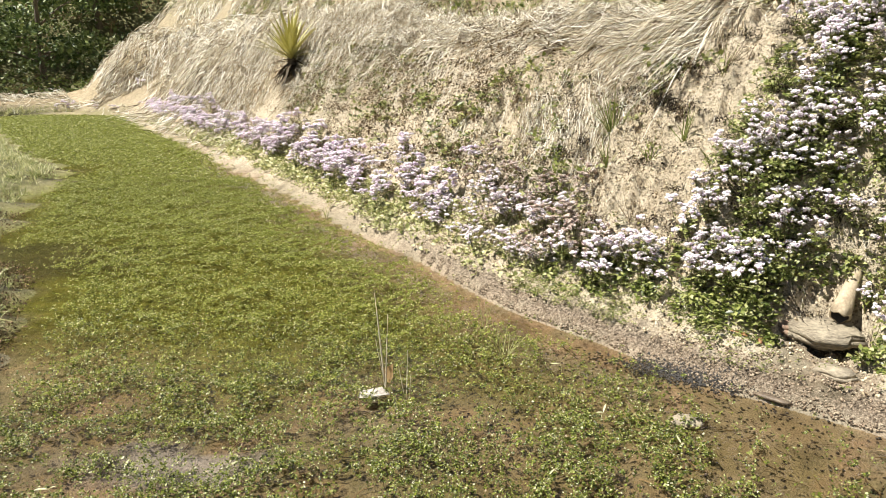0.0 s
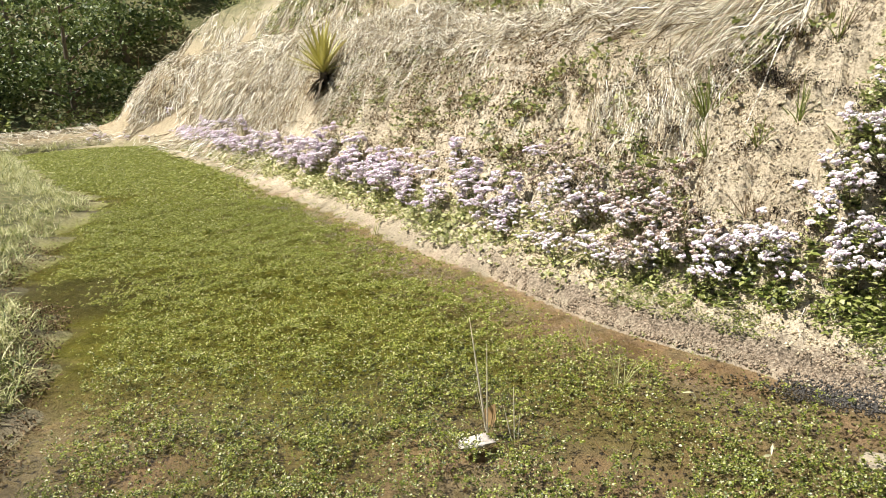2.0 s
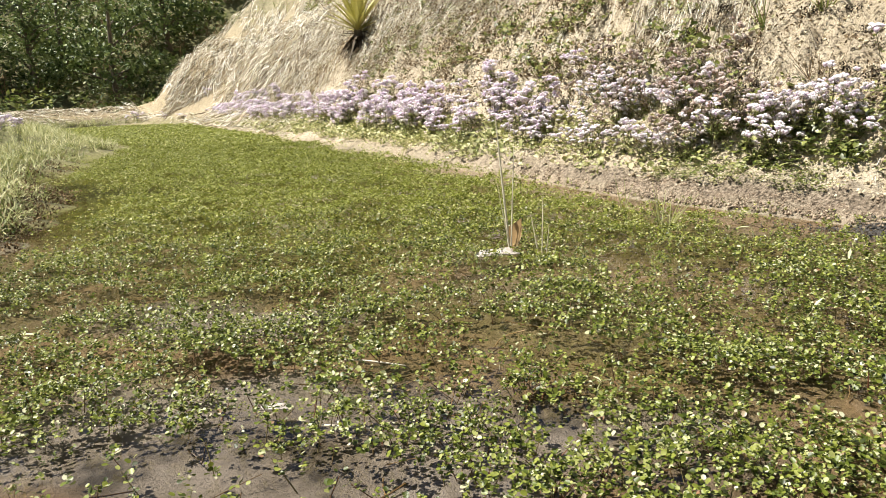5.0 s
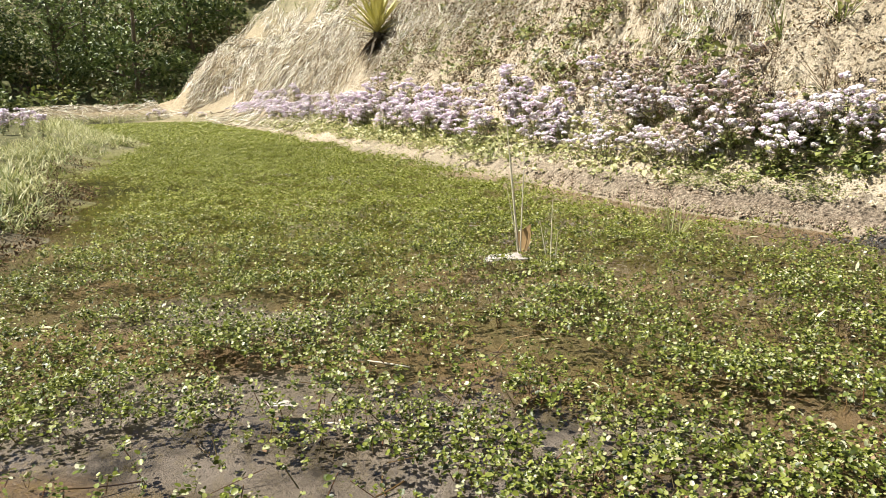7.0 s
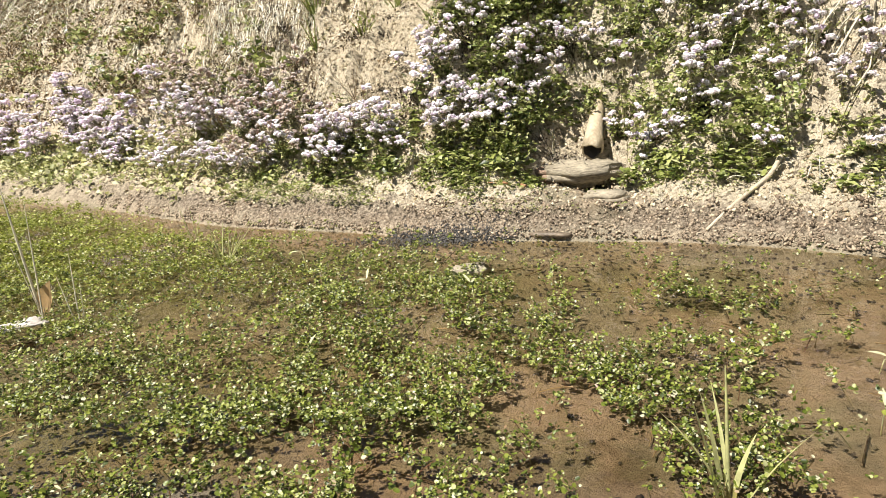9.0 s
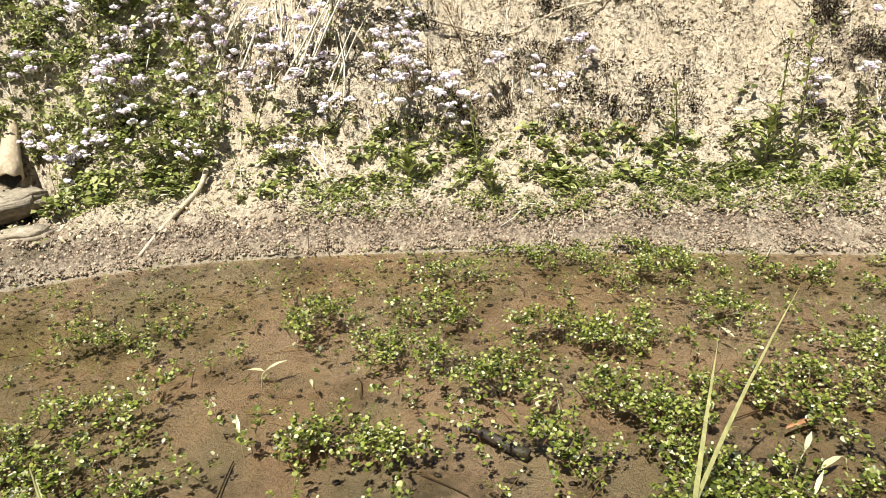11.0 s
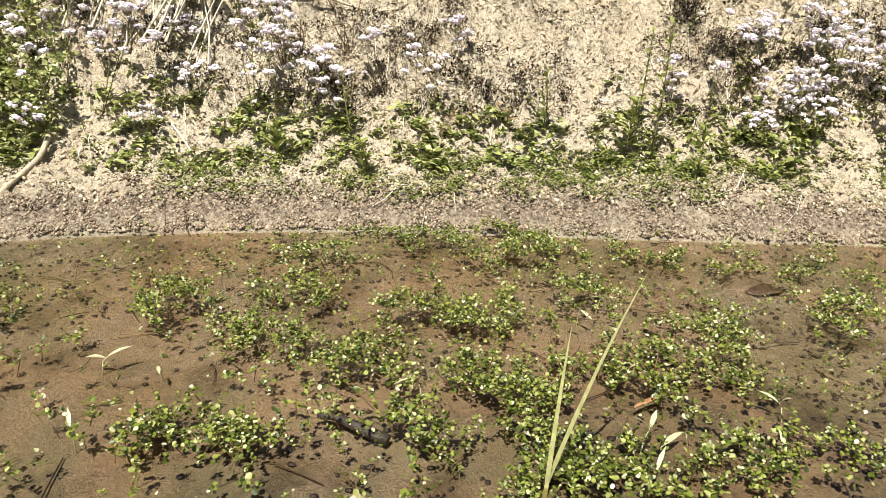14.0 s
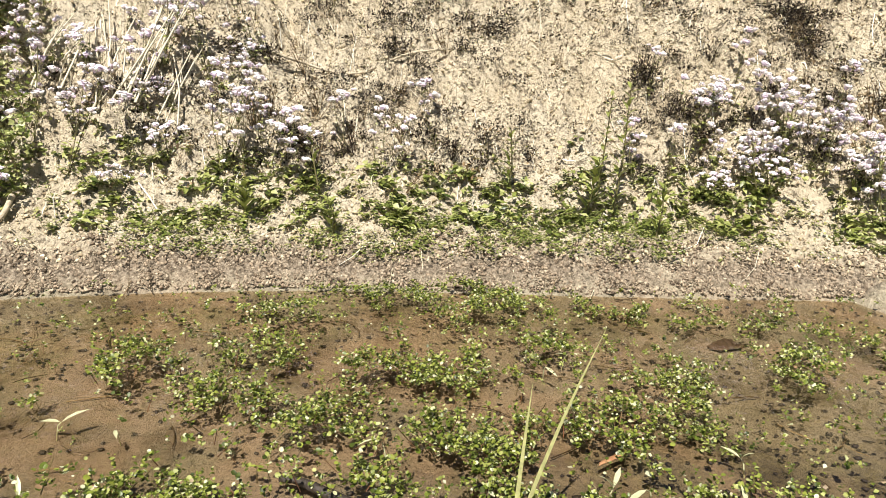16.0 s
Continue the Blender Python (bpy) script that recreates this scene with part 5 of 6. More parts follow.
def build_upper_slope():
    g = np.random.default_rng(74)
    tt = [tuft(740 + k, 7, 0.22, 0.014, 2, 0.06) for k in range(6)]
    P = terrace(2200, 2.4, 5.5, g, 1.1, 0.30)
    V = scatter(tt, P, g.uniform(0, 6.28, len(P)), g.normal(0, 0.2, len(P)), 0, g.uniform(0.5, 1.3, len(P)))
    x, y = g.uniform(-15, -2, 1500), g.uniform(13, 32, 1500)
    sd = grid_at(x, y, 1)
    ok = (sd > 2.1) & (sd < 10)
    P = np.stack([x, y, ground(x, y)], 1)[ok]
    W = scatter(tt, P, g.uniform(0, 6.28, len(P)), g.normal(0, 0.2, len(P)), 0, g.uniform(1.2, 2.4, len(P)))
    V = merge([V, W])
    solo("upper_grass", V, PALE_GRASS, "thin yellowish grass on the upper terrace face", "grass", "stuff")
    cl = [bush_clump(760 + k, 30, 0.17, 0.06, 1.3) for k in range(5)]
    P = terrace(2700, 2.45, 7.0, g, 0.9, 0.34, 5.0)
    V = scatter(cl, P, g.uniform(0, 6.28, len(P)), 0, 0, g.uniform(0.5, 1.3, len(P)))
    solo("upper_weeds", V, HERB_LEAF, "green leafy weeds on the upper terrace face", "weeds", "stuff")
    P = terrace(700, 2.35, 5.0, g, 1.3, 0.36, 9.0)
    V = scatter(DRY_FAR, P, g.uniform(0, 6.28, len(P)), 0, 0, g.uniform(1.0, 2.2, len(P)))
    solo("dry_weeds", V, [DEAD, DEAD], "dead brown stems on the upper terrace face", "dry weeds", "stuff")
    P = terrace(1300, 2.35, 5.0, g, 1.5, 0.42, 14.0)
    V = scatter(CUSHIONS, P, g.uniform(0, 6.28, len(P)), 0, 0, g.uniform(1.2, 3.0, len(P)))
    solo("dry_weeds", V, DEAD, "brown withered cushions on the upper terrace face", "dry weeds", "stuff")


build_upper_slope()


def tree(seed, h, crown, label):
    """Trunk, limbs and a crown of leaf clumps with gaps."""
    g = np.random.default_rng(seed)
    ob = thing("tree", label, "tree", group="trees on the far hillside")
    top = np.array([g.normal(0, 0.25), g.normal(0, 0.25), h * 0.75])
    tr, tips = [tube([(0, 0, -0.4), top * (0.4, 0.6, 0.4), top], (0.16, 0.11, 0.04), 0, 7, False)], [top]
    for k in range(9):
        t = g.uniform(0.12, 0.95)
        a, l = g.uniform(0, 6.28), crown * g.uniform(0.5, 1.0)
        p = top * t
        q = p + np.array([math.cos(a) * l, math.sin(a) * l, l * g.uniform(0.1, 0.7)])
        tr.append(tube([p, (p + q) / 2 + (0, 0, 0.15), q], (0.06, 0.04, 0.012), 0, 5, False))
        tips += [q, (p + q) / 2]
    part("trunk", merge(tr), BARK, ob)
    P = np.array([tips[k % len(tips)] + g.normal(0, crown * 0.22, 3) for k in range(46)])
    cl = [bush_clump(seed + 7 + k, 50, 0.55, 0.14, 0.7) for k in range(4)]
    a, q = g.uniform(0, 6.28, 26), crown * g.uniform(0.15, 0.75, 26)
    P = np.vstack([P, np.stack([q * np.cos(a), q * np.sin(a), h * g.uniform(0.02, 0.45, 26)], 1)])
    part("crown", scatter(cl, P, g.uniform(0, 6.28, 72), 0, 0, g.uniform(0.7, 1.4, 72) * crown / 1.7), TREE_LEAF, ob)
    return ob


TREES = [tree(800 + 20 * k, 4.6 + 0.8 * k, 1.6 + 0.25 * k, "dark green broad-leaved tree on the far hillside") for k in range(4)]


def plant_trees():
    g = np.random.default_rng(81)
    spots = [(29, 36), (31, 44), (30, 50), (30, 31), (30, 40), (33, 34), (29, 48), (35, 27), (38, 45), (34, 53), (41, 38), (33, 56), (44, 30), (40, 22), (37, 14), (46, 18), (28, 41)]
    for k, (r, a) in enumerate(spots):
        x, y = np.array([-r * math.sin(radians(a))]), np.array([r * math.cos(radians(a)) - 2.3])
        z = base_height(x, y)[0][0]
        m = pose(x[0], y[0], z, 0, 0, g.uniform(0, 360))
        ob = TREES[k % 4]
        if k < 4:
            ob.matrix_basis = m
        else:
            ob = copy_thing(ob, m)
        ob.scale = (g.uniform(0.8, 1.1),) * 3


plant_trees()

# ---- single things ----
SPIKE = leafy("spiky_leaf", [(0.0, (0.22, 0.24, 0.05)), (0.5, (0.45, 0.42, 0.12)), (1.0, (0.66, 0.60, 0.26))], 0.45, 0.15)
DEAD_SPIKE = leafy("dead_spiky_leaf", [(0.0, (0.03, 0.022, 0.014)), (1.0, (0.13, 0.09, 0.05))], 0.8, 0.0)
BROWN_LEAF = leafy("brown_leaf", [(0.0, (0.42, 0.27, 0.13)), (1.0, (0.52, 0.36, 0.19))], 0.55, 0.25, 0.4, 40)
PALE_BARK = grainy("pale_bark", (0.36, 0.30, 0.25), (0.70, 0.63, 0.56), 30, rough=0.7, bump=0.4, depth=0.004)
PALE_LEAF = leafy("pale_leaf", [(0.0, (0.50, 0.52, 0.26)), (1.0, (0.74, 0.72, 0.50))], 0.4, 0.3)
SLATE = grainy("slate", (0.10, 0.078, 0.052), (0.50, 0.43, 0.31), 11, (1, 1, 5), 0.8, 0.8, 0.01, 45)
RED_SLATE = grainy("red_slate", (0.14, 0.085, 0.055), (0.42, 0.29, 0.20), 14, (1, 1, 3), 0.8, 0.8, 0.01, 45)
CLAY = grainy("weathered_cane", (0.26, 0.19, 0.11), (0.60, 0.50, 0.35), 12, (1, 1, 0.3), 0.75)
DRIFT = grainy("bleached_wood", (0.34, 0.27, 0.18), (0.66, 0.57, 0.42), 9, rough=0.8)
DARK_WOOD = grainy("wet_wood", (0.03, 0.022, 0.016), (0.30, 0.23, 0.16), 14, rough=0.5)
RUST_WOOD = grainy("orange_wood", (0.24, 0.10, 0.045), (0.46, 0.24, 0.11), 25, rough=0.6)
SOAKED_LEAF = grainy("soaked_leaf", (0.05, 0.03, 0.02), (0.13, 0.085, 0.055), 20, rough=0.5)


def yucca():
    ob = thing("spiky_rosette_plant", "spiky yellow-green rosette plant with a skirt of dead leaves", "spiky plant", (-2.42, 8.70, 1.32))
    part("trunk", tube([(0, 0, -0.2), (0, -0.02, 0.15), (0, -0.03, 0.36)], (0.06, 0.07, 0.06), 0, 8), BARK, ob)
    g = np.random.default_rng(90)
    for k in range(60):
        up = 0.25 + 1.25 * (k / 60) ** 0.8
        b = moved(blade(g.uniform(0.60, 0.86), 0.062, g.uniform(0.05, 0.22), 4, 0, 0.35, up), k * 2.4, 0, 0, 1, (0, -0.03, 0.24 + 0.08 * k / 60))
        part("leaf", b, SPIKE, ob)
    for k in range(52):
        b = moved(blade(g.uniform(0.34, 0.50), 0.06, g.uniform(0.1, 0.4), 4, 0, 0.3, g.uniform(-0.6, 0.35)), k * 2.4 + 1, 0, 0, 1, (0, -0.03, 0.06 + 0.18 * k / 52))
        part("dead_leaf", b, DEAD_SPIKE, ob, "dry dark brown hanging leaf")


yucca()


def slab(name, label, at, size, yaw, layers, seed, mat=SLATE, tilt=0.0):
    """A split slab: broken, angular layers, the lower ones set back under the upper."""
    g = np.random.default_rng(seed)
    ob = thing(name, label, "rock", at)
    n = 13
    a = np.linspace(0, 2 * math.pi, n, endpoint=False) + g.uniform(-0.14, 0.14, n)
    edge = (1 + 0.16 * g.normal(0, 1, n).clip(-1.4, 1.4)) / np.maximum(np.abs(np.cos(a)), np.abs(np.sin(a))) ** 0.6
    z = 0.0
    for k in range(layers):
        t = k / max(1, layers - 1)
        h = size[2] / layers * g.uniform(0.55, 1.45)
        inset = (0.5 + 0.5 * min(1, 2.6 * t)) * g.uniform(0.9, 1.0) - 0.07 * (k == layers - 1)
        off = np.array([0.10 * size[0] * (t - 0.5) * g.uniform(-0.6, 1), g.normal(0, 0.03) * size[1]])
        r = edge * inset * (1 + 0.06 * g.normal(0, 1, n))
        lo = np.stack([np.cos(a) * r * size[0] / 2 + off[0], np.sin(a) * r * size[1] / 2 + off[1], np.full(n, z)], 1)
        up = lo * (0.985, 0.975, 1) + np.stack([0 * a, 0 * a, h + 0.08 * size[2] * (k == layers - 1) * g.normal(0, 1, n)], 1)
        V = np.vstack([lo, up, [(off[0], off[1], z)], [(off[0], off[1], z + h)]])
        F = []
        for i in range(n):
            j = (i + 1) % n
            F += [(i, j, n + i), (j, n + j, n + i), (2 * n, j, i), (2 * n + 1, n + i, n + j)]
        part("layer", (V @ turned(yaw, tilt, 0.06).T, np.array(F), 0), mat, ob)
        z += h * 0.9
    return ob


slab("slate_rock", "layered pale brown slate rock jutting under the outlet pipe", (2.225, 0.46, 0.115), (0.31, 0.24, 0.115), -0.79, 5, 91, tilt=0.03)
slab("slate_flake", "red-brown flake of slate lying against the rock", (2.10, 0.575, 0.125), (0.20, 0.19, 0.075), -0.7, 3, 94, RED_SLATE, tilt=-0.12)
slab("flat_stone", "flat pale layered stone half sunk in gravel", (2.10, 0.10, float(ground(2.10, 0.10)) - 0.022), (0.19, 0.11, 0.045), -0.7, 3, 92, STONE)
_v, _f, _m = lump(0.075, 950, 0.30, 0, 2)
solo("mud_mound", (_v, _f, _m), STONE, "small pale mound of mud rising out of the water", "mud", smooth=True, at=(1.37, -0.13, -0.008))
for _k, (_p, _r) in enumerate([((2.36, 0.33, 0.13), 0.035), ((2.885, -0.95, 0.105), 0.026), ((1.86, 0.13, 0.055), 0.018), ((2.50, 0.30, 0.17), 0.03), ((2.02, 0.20, 0.07), 0.02)]):
    _v, _f, _m = lump(_r, 930 + _k, 0.7, 0, 2)
    solo("stone", (_v, _f, _m), STONE, "small pale stone lying on the earth lip", "stone", at=_p, smooth=True)


def outlet_pipe():
    """A short open pipe of weathered cane, hollow, with a broken mouth."""
    n, L, R = 20, 0.46, 0.044
    a = np.linspace(0, 2 * math.pi, n, endpoint=False)
    ragged = 0.010 * np.sin(2 * a + 1) + 0.006 * np.sin(5 * a)
    rings = []
    for x, r, e in ((0, R * 1.08, 1), (0.07, R * 0.98, 0.2), (0.18, R * 0.76, 0), (L, R * 0.5, 0), (L, R * 0.4, 0), (0.1, R * 0.76, 0.2), (0, R * 0.90, 1)):
        rings.append(np.stack([x + e * ragged, np.cos(a) * r * 1.05, np.sin(a) * r], 1))
    V, F, k = np.vstack(rings), [], len(rings)
    for i in range(k):
        for j in range(n):
            p, q, s, t = i * n + j, i * n + (j + 1) % n, ((i + 1) % k) * n + j, ((i + 1) % k) * n + (j + 1) % n
            F += [(p, q, s), (q, t, s)]
    # inner wall and end take the dark colour, as painted shade of the hollow
    inner = np.array([i in (4, 5) for i in range(k) for j in range(2 * n)], int)
    F += [(len(V), 4 * n + j, 4 * n + (j + 1) % n) for j in range(n)]
    V = np.vstack([V, [(L, 0, 0)]]) @ turned(0.85, 0.72, 0).T
    solo("outlet_pipe", (V, np.array(F), np.r_[inner, np.ones(n, int)]), [CLAY, SPECK_AND_SHADE], "tapering weathered tan pipe stub with shade painted inside its mouth", "pipe", at=(2.285, 0.475, 0.262), smooth=True)


outlet_pipe()


def rod(name, label, category, pts, r0, r1, mat, sides=7, bumps=0.15, seed=1):
    g = np.random.default_rng(seed)
    P = curve(pts, 0.03)
    r = np.linspace(r0, r1, len(P)) * (1 + bumps * g.normal(0, 0.5, len(P)))
    return solo(name, tube(P, r, 0, sides), mat, label, category, smooth=True)


_x, _y = np.array([2.25, 2.37, 2.50, 2.60, 2.67]), np.array([-0.30, -0.285, -0.265, -0.25, -0.232])
rod("stick", "bleached dry stick leaning on the muddy bank", "stick", list(zip(_x, _y, np.maximum(np.linspace(0.012, 0.26, 5), ground(_x, _y) + 0.012))), 0.006, 0.011, DRIFT, seed=2)
rod("dry_branch", "long pale dry branch lying across the slope", "branch", [tuple(v) for v in bank3(np.array([-1.15, -1.4, -1.62, -1.9]), np.array([0.92, 1.0, 0.99, 1.02]), 0.03)], 0.007, 0.005, DRIFT, 6, seed=4)
rod("dry_branch", "thin pale branch lying high on the slope", "branch", [tuple(v) for v in bank3(np.array([-0.75, -1.0, -1.3]), np.array([1.25, 1.32, 1.3]), 0.035)], 0.005, 0.004, DRIFT, 6, seed=5)
rod("drowned_stick", "dark drowned stick on the pond bed", "stick", [(1.821, -1.826, 0.004), (1.821, -1.867, 0.008), (1.813, -1.920, 0.004), (1.811, -1.976, -0.008)], 0.006, 0.012, SPECK_AND_SHADE, 6, seed=6)
rod("floating_straw", "single yellow straw floating among weed", "straw", [(-0.32, -0.85, 0.008), (-0.24, -0.87, 0.012), (-0.16, -0.885, 0.008)], 0.0022, 0.0015, STRAW, 4)
rod("floating_straw", "single tan straw floating on open water", "straw", [(-0.26, -1.14, 0.006), (-0.12, -1.16, 0.008), (-0.05, -1.17, 0.006)], 0.002, 0.0015, STRAW, 4)
rod("shore_twig", "short dark twig at the water's edge", "twig", [(2.83, -1.34, 0.0), (2.86, -1.32, 0.05), (2.90, -1.29, 0.09)], 0.006, 0.004, DARK_WOOD, 5)


def chip(name, label, at, size, yaw, mat, seed, tilt=0.0):
    """A splinter of wood or bark with a curled, bevelled edge."""
    g = np.random.default_rng(seed)
    n = 14
    a = np.linspace(0, 2 * math.pi, n, endpoint=False)
    r = 1 + 0.12 * g.normal(0, 1, n)
    x, y = np.cos(a) * r * size[0] / 2, np.sin(a) * r * size[1] / 2
    z = 0.25 * size[1] * (y / size[1] * 2) ** 2 * 0.5
    top, low = np.stack([x, y, z + size[2]], 1), np.stack([x * 1.03, y * 1.03, z], 1)
    V = np.vstack([low, top, [(0, 0, 0)], [(0, 0, size[2] * 1.2)]])
    F = []
    for i in range(n):
        j = (i + 1) % n
        F += [(i, j, n + i), (j, n + j, n + i), (2 * n, j, i), (2 * n + 1, n + i, n + j)]
    return solo(name, (V @ turned(yaw, tilt, 0).T, np.array(F), 0), mat, label, name.split("_")[-1], at=at)


chip("bark_piece", "pale whitish piece of bark lying on the weed", (-0.005, 0.015, 0.024), (0.135, 0.085, 0.004), 0.3, PALE_BARK, 95)
chip("wood_chip", "dark wet wood chip with a pale top at the shore", (1.80, 0.045, 0.014), (0.15, 0.04, 0.014), -0.75, DARK_WOOD, 96)
chip("wood_chip", "orange-brown wood chip lying among pond weed", (2.105, -2.415, 0.008), (0.09, 0.012, 0.003), -0.65, RUST_WOOD, 97)
chip("wood_chip", "small pale wood chip on the open water", (-0.36, -1.08, 0.004), (0.06, 0.02, 0.004), 0.1, PALE_BARK, 98)
chip("bark_strip", "rusty strip of bark peeling on the shore", (1.79, 0.465, float(ground(1.79, 0.465)) + 0.008), (0.11, 0.034, 0.006), 2.2, RUST_WOOD, 99)
chip("bark_strip", "short rusty strip of bark on gravel", (1.87, 0.385, float(ground(1.87, 0.385)) + 0.008), (0.07, 0.024, 0.005), 1.2, RUST_WOOD, 100)
chip("soaked_leaf", "red-brown soaked leaf lying under the water", (2.86, -2.68, -0.016), (0.11, 0.065, 0.0015), -0.9, SOAKED_LEAF, 101)


def standing_leaf():
    ob = thing("dead_leaf", "curled tan dead leaf standing upright in pond weed", "leaf", (0.035, 0.17, 0.0))
    part("leaf_blade", moved(leaf(0.125, 0.066, 0, -0.15, 0.5), -0.3, 1.15, 1.1, 1, (0, 0, 0.005)), BROWN_LEAF, ob)
    part("stalk", tube([(0, -0.01, -0.04), (0, 0, 0), (0, 0, 0.035)], (0.002, 0.002, 0.0015), 0, 4), HERB_STEM, ob)


standing_leaf()


def grass_stand(label, at, blades, seed, mat=GRASS, name="grass_tuft", group=""):
    """A countable tuft: every blade is a part. blades: height, width, bearing, rise, bend."""
    ob = thing(name, label, "grass", at, group)
    g = np.random.default_rng(seed)
    for h, w, a, lift, bend in blades:
        if w < 0.011 and h > 0.14 and mat is STRAW or w < 0.008 and h > 0.14:
            b = np.array([g.normal(0, 0.008), g.normal(0, 0.008), -0.03])
            q = b + h * np.array([math.cos(a) * math.cos(lift), math.sin(a) * math.cos(lift), math.sin(lift)])
            part("stem", tube([b, (b + q) / 2 + (0, 0, bend * h * 0.1), q], (w * 0.5, w * 0.4, w * 0.15), 0, 5, False), mat, ob)
            continue
        part("blade", moved(blade(h, w, bend, 5, 0, 0.3, lift), a, 0, 0, 1, (g.normal(0, 0.008), g.normal(0, 0.008), -0.04)), mat, ob)


def many(n, h, w, seed, lift=(1.0, 1.45), bend=(0.1, 0.5)):
    g = np.random.default_rng(seed)
    return [(h * g.uniform(0.55, 1.1), w * g.uniform(0.7, 1.2), g.uniform(0, 6.28), g.uniform(*lift), g.uniform(*bend)) for k in range(n)]


grass_stand("tall dry grass stems rising out of the weed", (0.03, 0.14, 0), [(0.50, 0.010, 2.9, 1.48, 0.05), (0.40, 0.006, 0.6, 1.52, 0.03), (0.28, 0.004, 3.4, 1.4, 0.1)], 1, STRAW)
grass_stand("thin yellow grass stems in the pond", (0.135, 0.09, 0), [(0.24, 0.005, 1.2, 1.5, 0.05), (0.18, 0.005, 3.0, 1.4, 0.1), (0.15, 0.004, 5, 1.3, 0.2)], 2, STRAW)
grass_stand("short yellow grass tuft in the pond", (-0.10, 0.10, 0), many(5, 0.11, 0.006, 3), 3, PALE_GRASS)
grass_stand("spreading green-yellow grass tuft near the shore", (0.62, 0.52, 0), many(9, 0.20, 0.005, 4, (0.9, 1.5)), 4, PALE_GRASS)
grass_stand("single grass stem near the shore", (0.53, 0.98, 0), many(3, 0.2, 0.005, 5, (1.3, 1.5)), 5, PALE_GRASS)
grass_stand("bright green broad grass tuft rising from the water", (1.20, -1.50, 0), many(8, 0.24, 0.011, 6, (1.2, 1.5), (0.05, 0.3)), 6, PALE_GRASS)
grass_stand("two tall yellow-green leaning grass blades in the pond", (1.78, -2.27, 0), [(0.44, 0.011, -0.9, 1.30, 0.08), (0.33, 0.009, -0.3, 1.48, 0.04), (0.16, 0.009, 2.0, 1.3, 0.1), (0.13, 0.008, 3.4, 1.3, 0.1)], 7, PALE_GRASS)
for _k, (_x, _y, _h) in enumerate([(-3.05, 5.9, 0.35), (-2.0, 4.6, 0.22), (-4.4, 6.5, 0.3), (-1.6, 3.0, 0.2), (-2.2, 2.2, 0.16), (-7.5, 11.0, 0.5), (-1.0, 3.9, 0.25)]):
    grass_stand("sparse yellow grass sprout standing in the weed carpet", (_x, _y, 0), many(6, _h, 0.008, 20 + _k, (0.9, 1.5)), 20 + _k, PALE_GRASS, group="grass sprouts in the pond")
for _k, (_x, _y, _h, _n) in enumerate([(1.44, 2.10, 0.42, 34), (1.80, 1.66, 0.26, 16), (1.60, 1.68, 0.20, 12), (1.90, 1.36, 0.22, 12), (1.36, 1.85, 0.24, 14), (2.1, 1.9, 0.22, 10), (0.98, 2.05, 0.2, 12)]):
    _z = float(ground(np.array([_x]), np.array([_y]))[0])
    grass_stand("yellow-green grass tuft on the bare earth slope", (_x, _y, _z), many(_n, _h, 0.009, 40 + _k, (0.8, 1.5)), 40 + _k, GRASS, group="grass tufts on the slope")


def wand(label, at, h, leaves, size, seed, mat=HERB_LEAF):
    """A tall unbranched weed with narrow leaves all the way up."""
    ob = thing("tall_weed", label, "weed", at, "tall green weeds on the slope")
    g = np.random.default_rng(seed)
    tip = np.array([g.normal(0, 0.03), g.normal(0, 0.03), h])
    part("stem", tube([(0, 0, -0.03), tip * 0.5 + g.normal(0, 0.008, 3), tip], (0.004, 0.003, 0.0015), 0, 5, False), HERB_STEM, ob)
    for k in range(leaves):
        t = 0.12 + 0.88 * k / leaves
        part("leaf", moved(leaf(size * (1.15 - 0.6 * t) * g.uniform(0.7, 1.1), size * 0.24, 0, 0.2, 0.3), k * 2.4, g.uniform(0.4, 1.1), 0, 1, tip * t), mat, ob)


for _k, (_x, _y, _h, _n, _s) in enumerate([(3.50, -1.86, 0.26, 20, 0.06), (3.52, -2.27, 0.52, 30, 0.07), (3.50, -2.17, 0.24, 26, 0.09), (3.16, -1.22, 0.34, 22, 0.06), (3.0, -0.98, 0.16, 24, 0.09),
                                           (3.08, -1.30, 0.16, 20, 0.08), (3.42, -2.44, 0.2, 18, 0.07), (3.9, -2.9, 0.3, 18, 0.06), (1.15, 1.38, 0.24, 18, 0.07), (1.05, 2.2, 0.22, 22, 0.08), (3.6, -2.2, 0.4, 22, 0.06), (2.9, 0.05, 0.3, 18, 0.06)]):
    _z = float(ground(np.array([_x]), np.array([_y]))[0])
    wand("upright green leafy weed on the earth slope", (_x, _y, _z), _h, _n, _s, 60 + _k, GRASS if _k % 3 == 0 else HERB_LEAF)


def reed_bundle(label, at, n, h, seed, lean=0.9):
    """Pale dry reeds slumped against the slope; every reed is a part."""
    ob = thing("dry_reeds", label, "reeds", at, "dry reeds on the slope")
    g = np.random.default_rng(seed)
    for k in range(n):
        a, l = g.uniform(-0.9, 0.9), h * g.uniform(0.5, 1.1)
        b = np.array([g.normal(0, 0.05), g.normal(0, 0.05), 0.0])
        p = b + np.array([0.55 * l * math.cos(a) * lean, 0.5 * l * math.sin(a), 0.80 * l])
        part("reed", tube([b - (0, 0, 0.02), (b + p) / 2 + g.normal(0, 0.015, 3), p], (0.0046, 0.0038, 0.002), 0, 4, False), STRAW, ob)


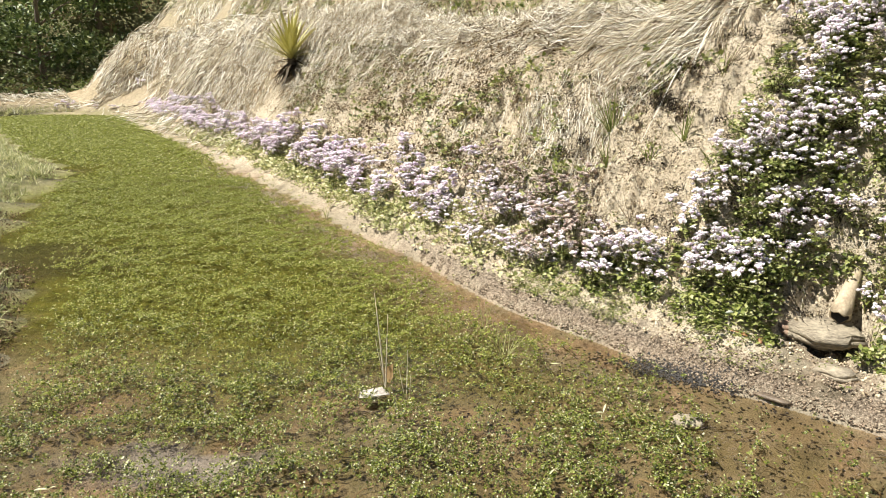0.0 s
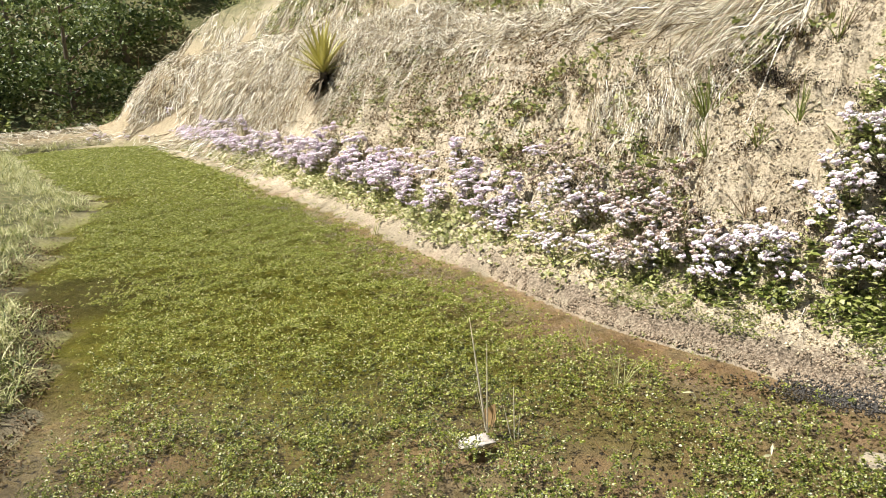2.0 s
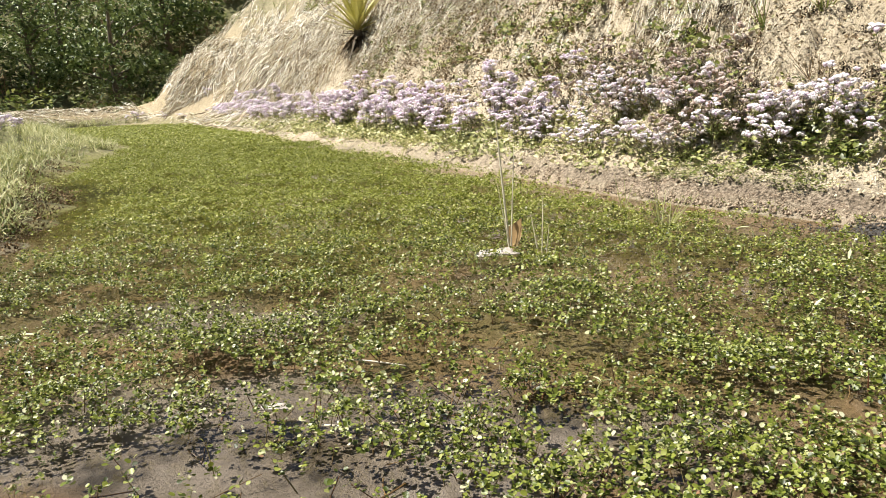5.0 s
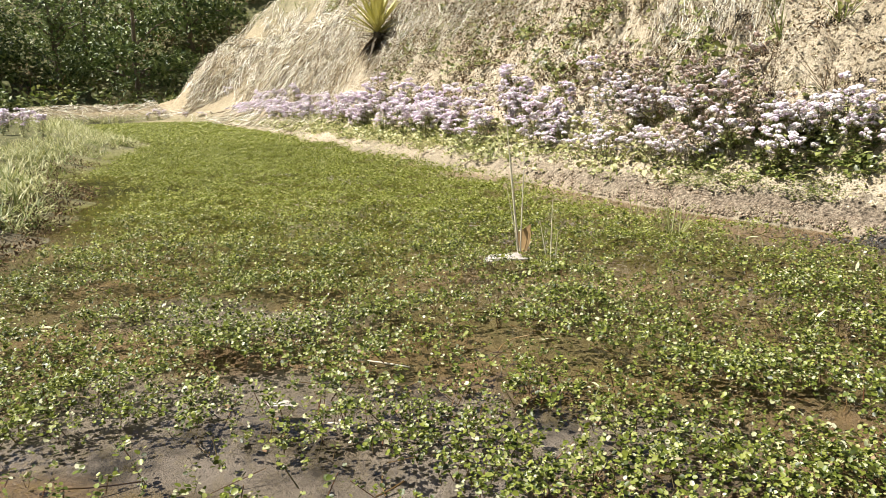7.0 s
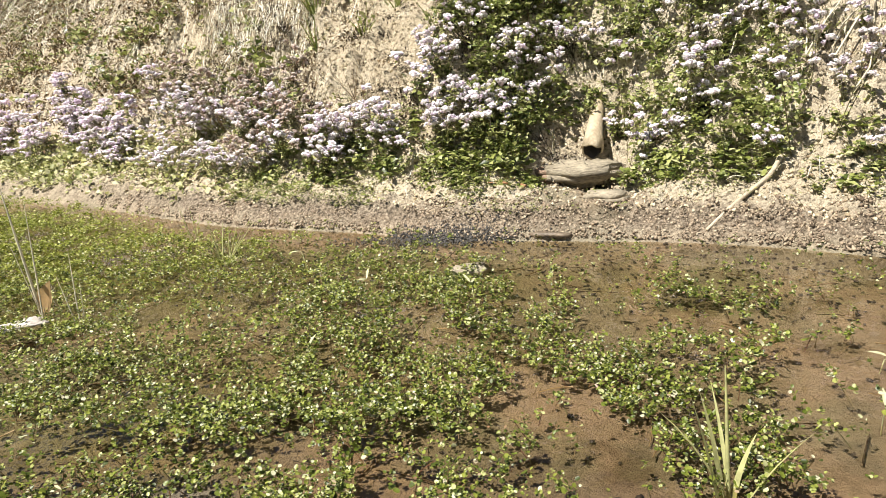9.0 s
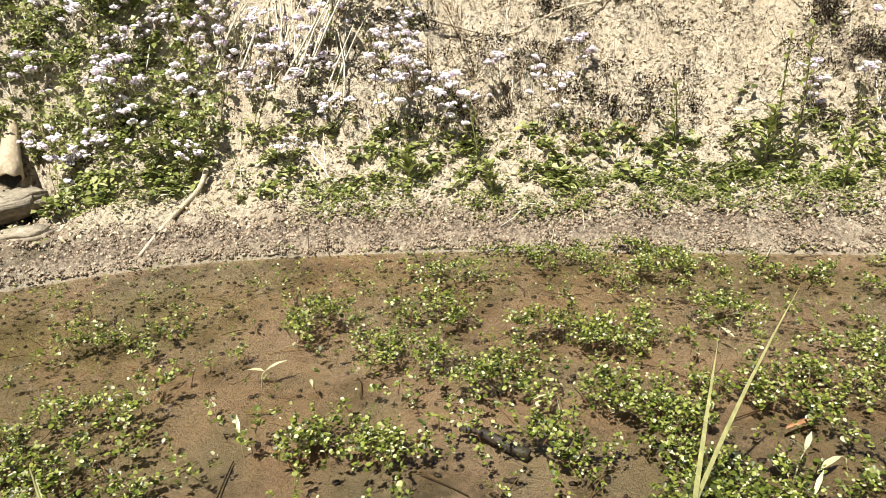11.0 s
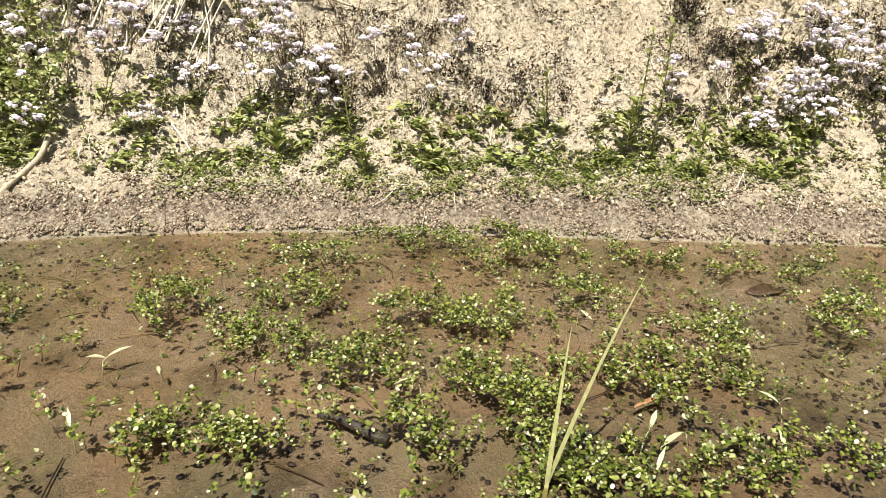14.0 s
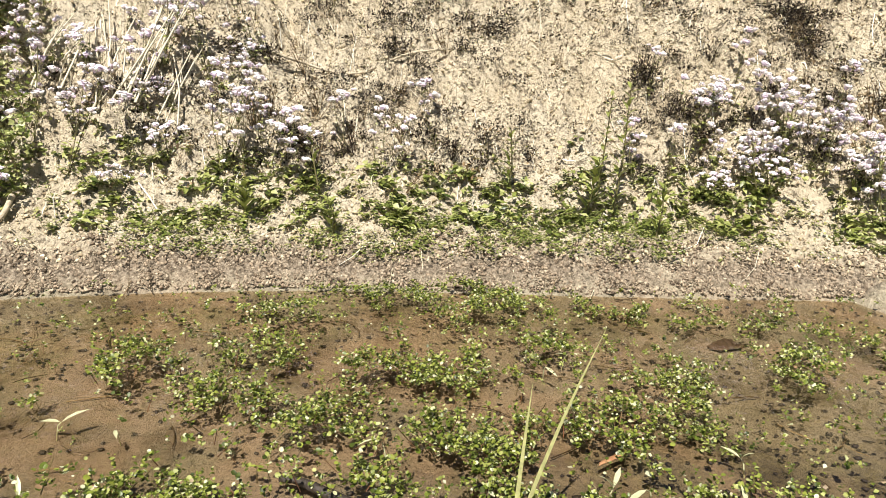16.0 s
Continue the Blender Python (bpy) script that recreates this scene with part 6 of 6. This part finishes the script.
for _k, (_x, _y, _n, _h) in enumerate([(3.10, -0.36, 16, 0.52), (3.14, -0.50, 8, 0.46), (3.02, -0.08, 10, 0.34), (3.0, -0.28, 5, 0.3), (2.75, 0.25, 6, 0.3)]):
    _z = float(ground(np.array([_x]), np.array([_y]))[0])
    reed_bundle("bleached dry reeds slumped on the earth slope", (_x, _y, _z), _n, _h, 70 + _k)


def pale_shoot(at, h, size, seed):
    ob = thing("pale_shoot", "pale yellowing leaf shoot standing out of the shallow water", "shoot", at, "pale shoots in the pond")
    g = np.random.default_rng(seed)
    a = g.uniform(0, 6.28)
    tip = np.array([math.cos(a) * 0.02, math.sin(a) * 0.02, h])
    part("stem", tube([(0, 0, -0.05), tip * 0.6, tip], (0.0016, 0.0014, 0.001), 0, 4, False), PALE_LEAF, ob)
    for k in range(1 + seed % 2):
        part("leaf", moved(leaf(size * g.uniform(0.8, 1.2), size * 0.19, 0, 0.25, 0.4), a + k * 2.6 + 0.6, g.uniform(-0.2, 1.1), g.normal(0, 0.3), 1, tip), PALE_LEAF, ob)


for _k, (_x, _y, _h, _s) in enumerate([(-0.86, -0.52, 0.03, 0.06), (-0.43, -0.52, 0.02, 0.06), (1.26, -0.41, 0.06, 0.05), (0.99, -0.13, 0.04, 0.06), (0.69, -0.62, 0.05, 0.05), (1.81, -1.29, 0.03, 0.06), (1.85, -1.43, 0.03, 0.05),
                                       (1.59, -1.46, 0.06, 0.05), (2.02, -2.5, 0.02, 0.07), (1.94, -2.41, 0.06, 0.06), (1.99, -2.65, 0.02, 0.06), (2.16, -2.67, 0.03, 0.05), (1.96, -1.99, 0.06, 0.05), (1.84, -2.43, 0.04, 0.05),
                                       (1.91, -1.74, 0.02, 0.06), (2.54, -2.24, 0.04, 0.05), (2.44, -2.21, 0.05, 0.05), (0.20, -1.0, 0.05, 0.03), (0.9, 0.35, 0.05, 0.05), (-1.05, -0.75, 0.03, 0.06)]):
    pale_shoot((_x, _y, 0), _h * 0.7, _s * 0.85, _k)
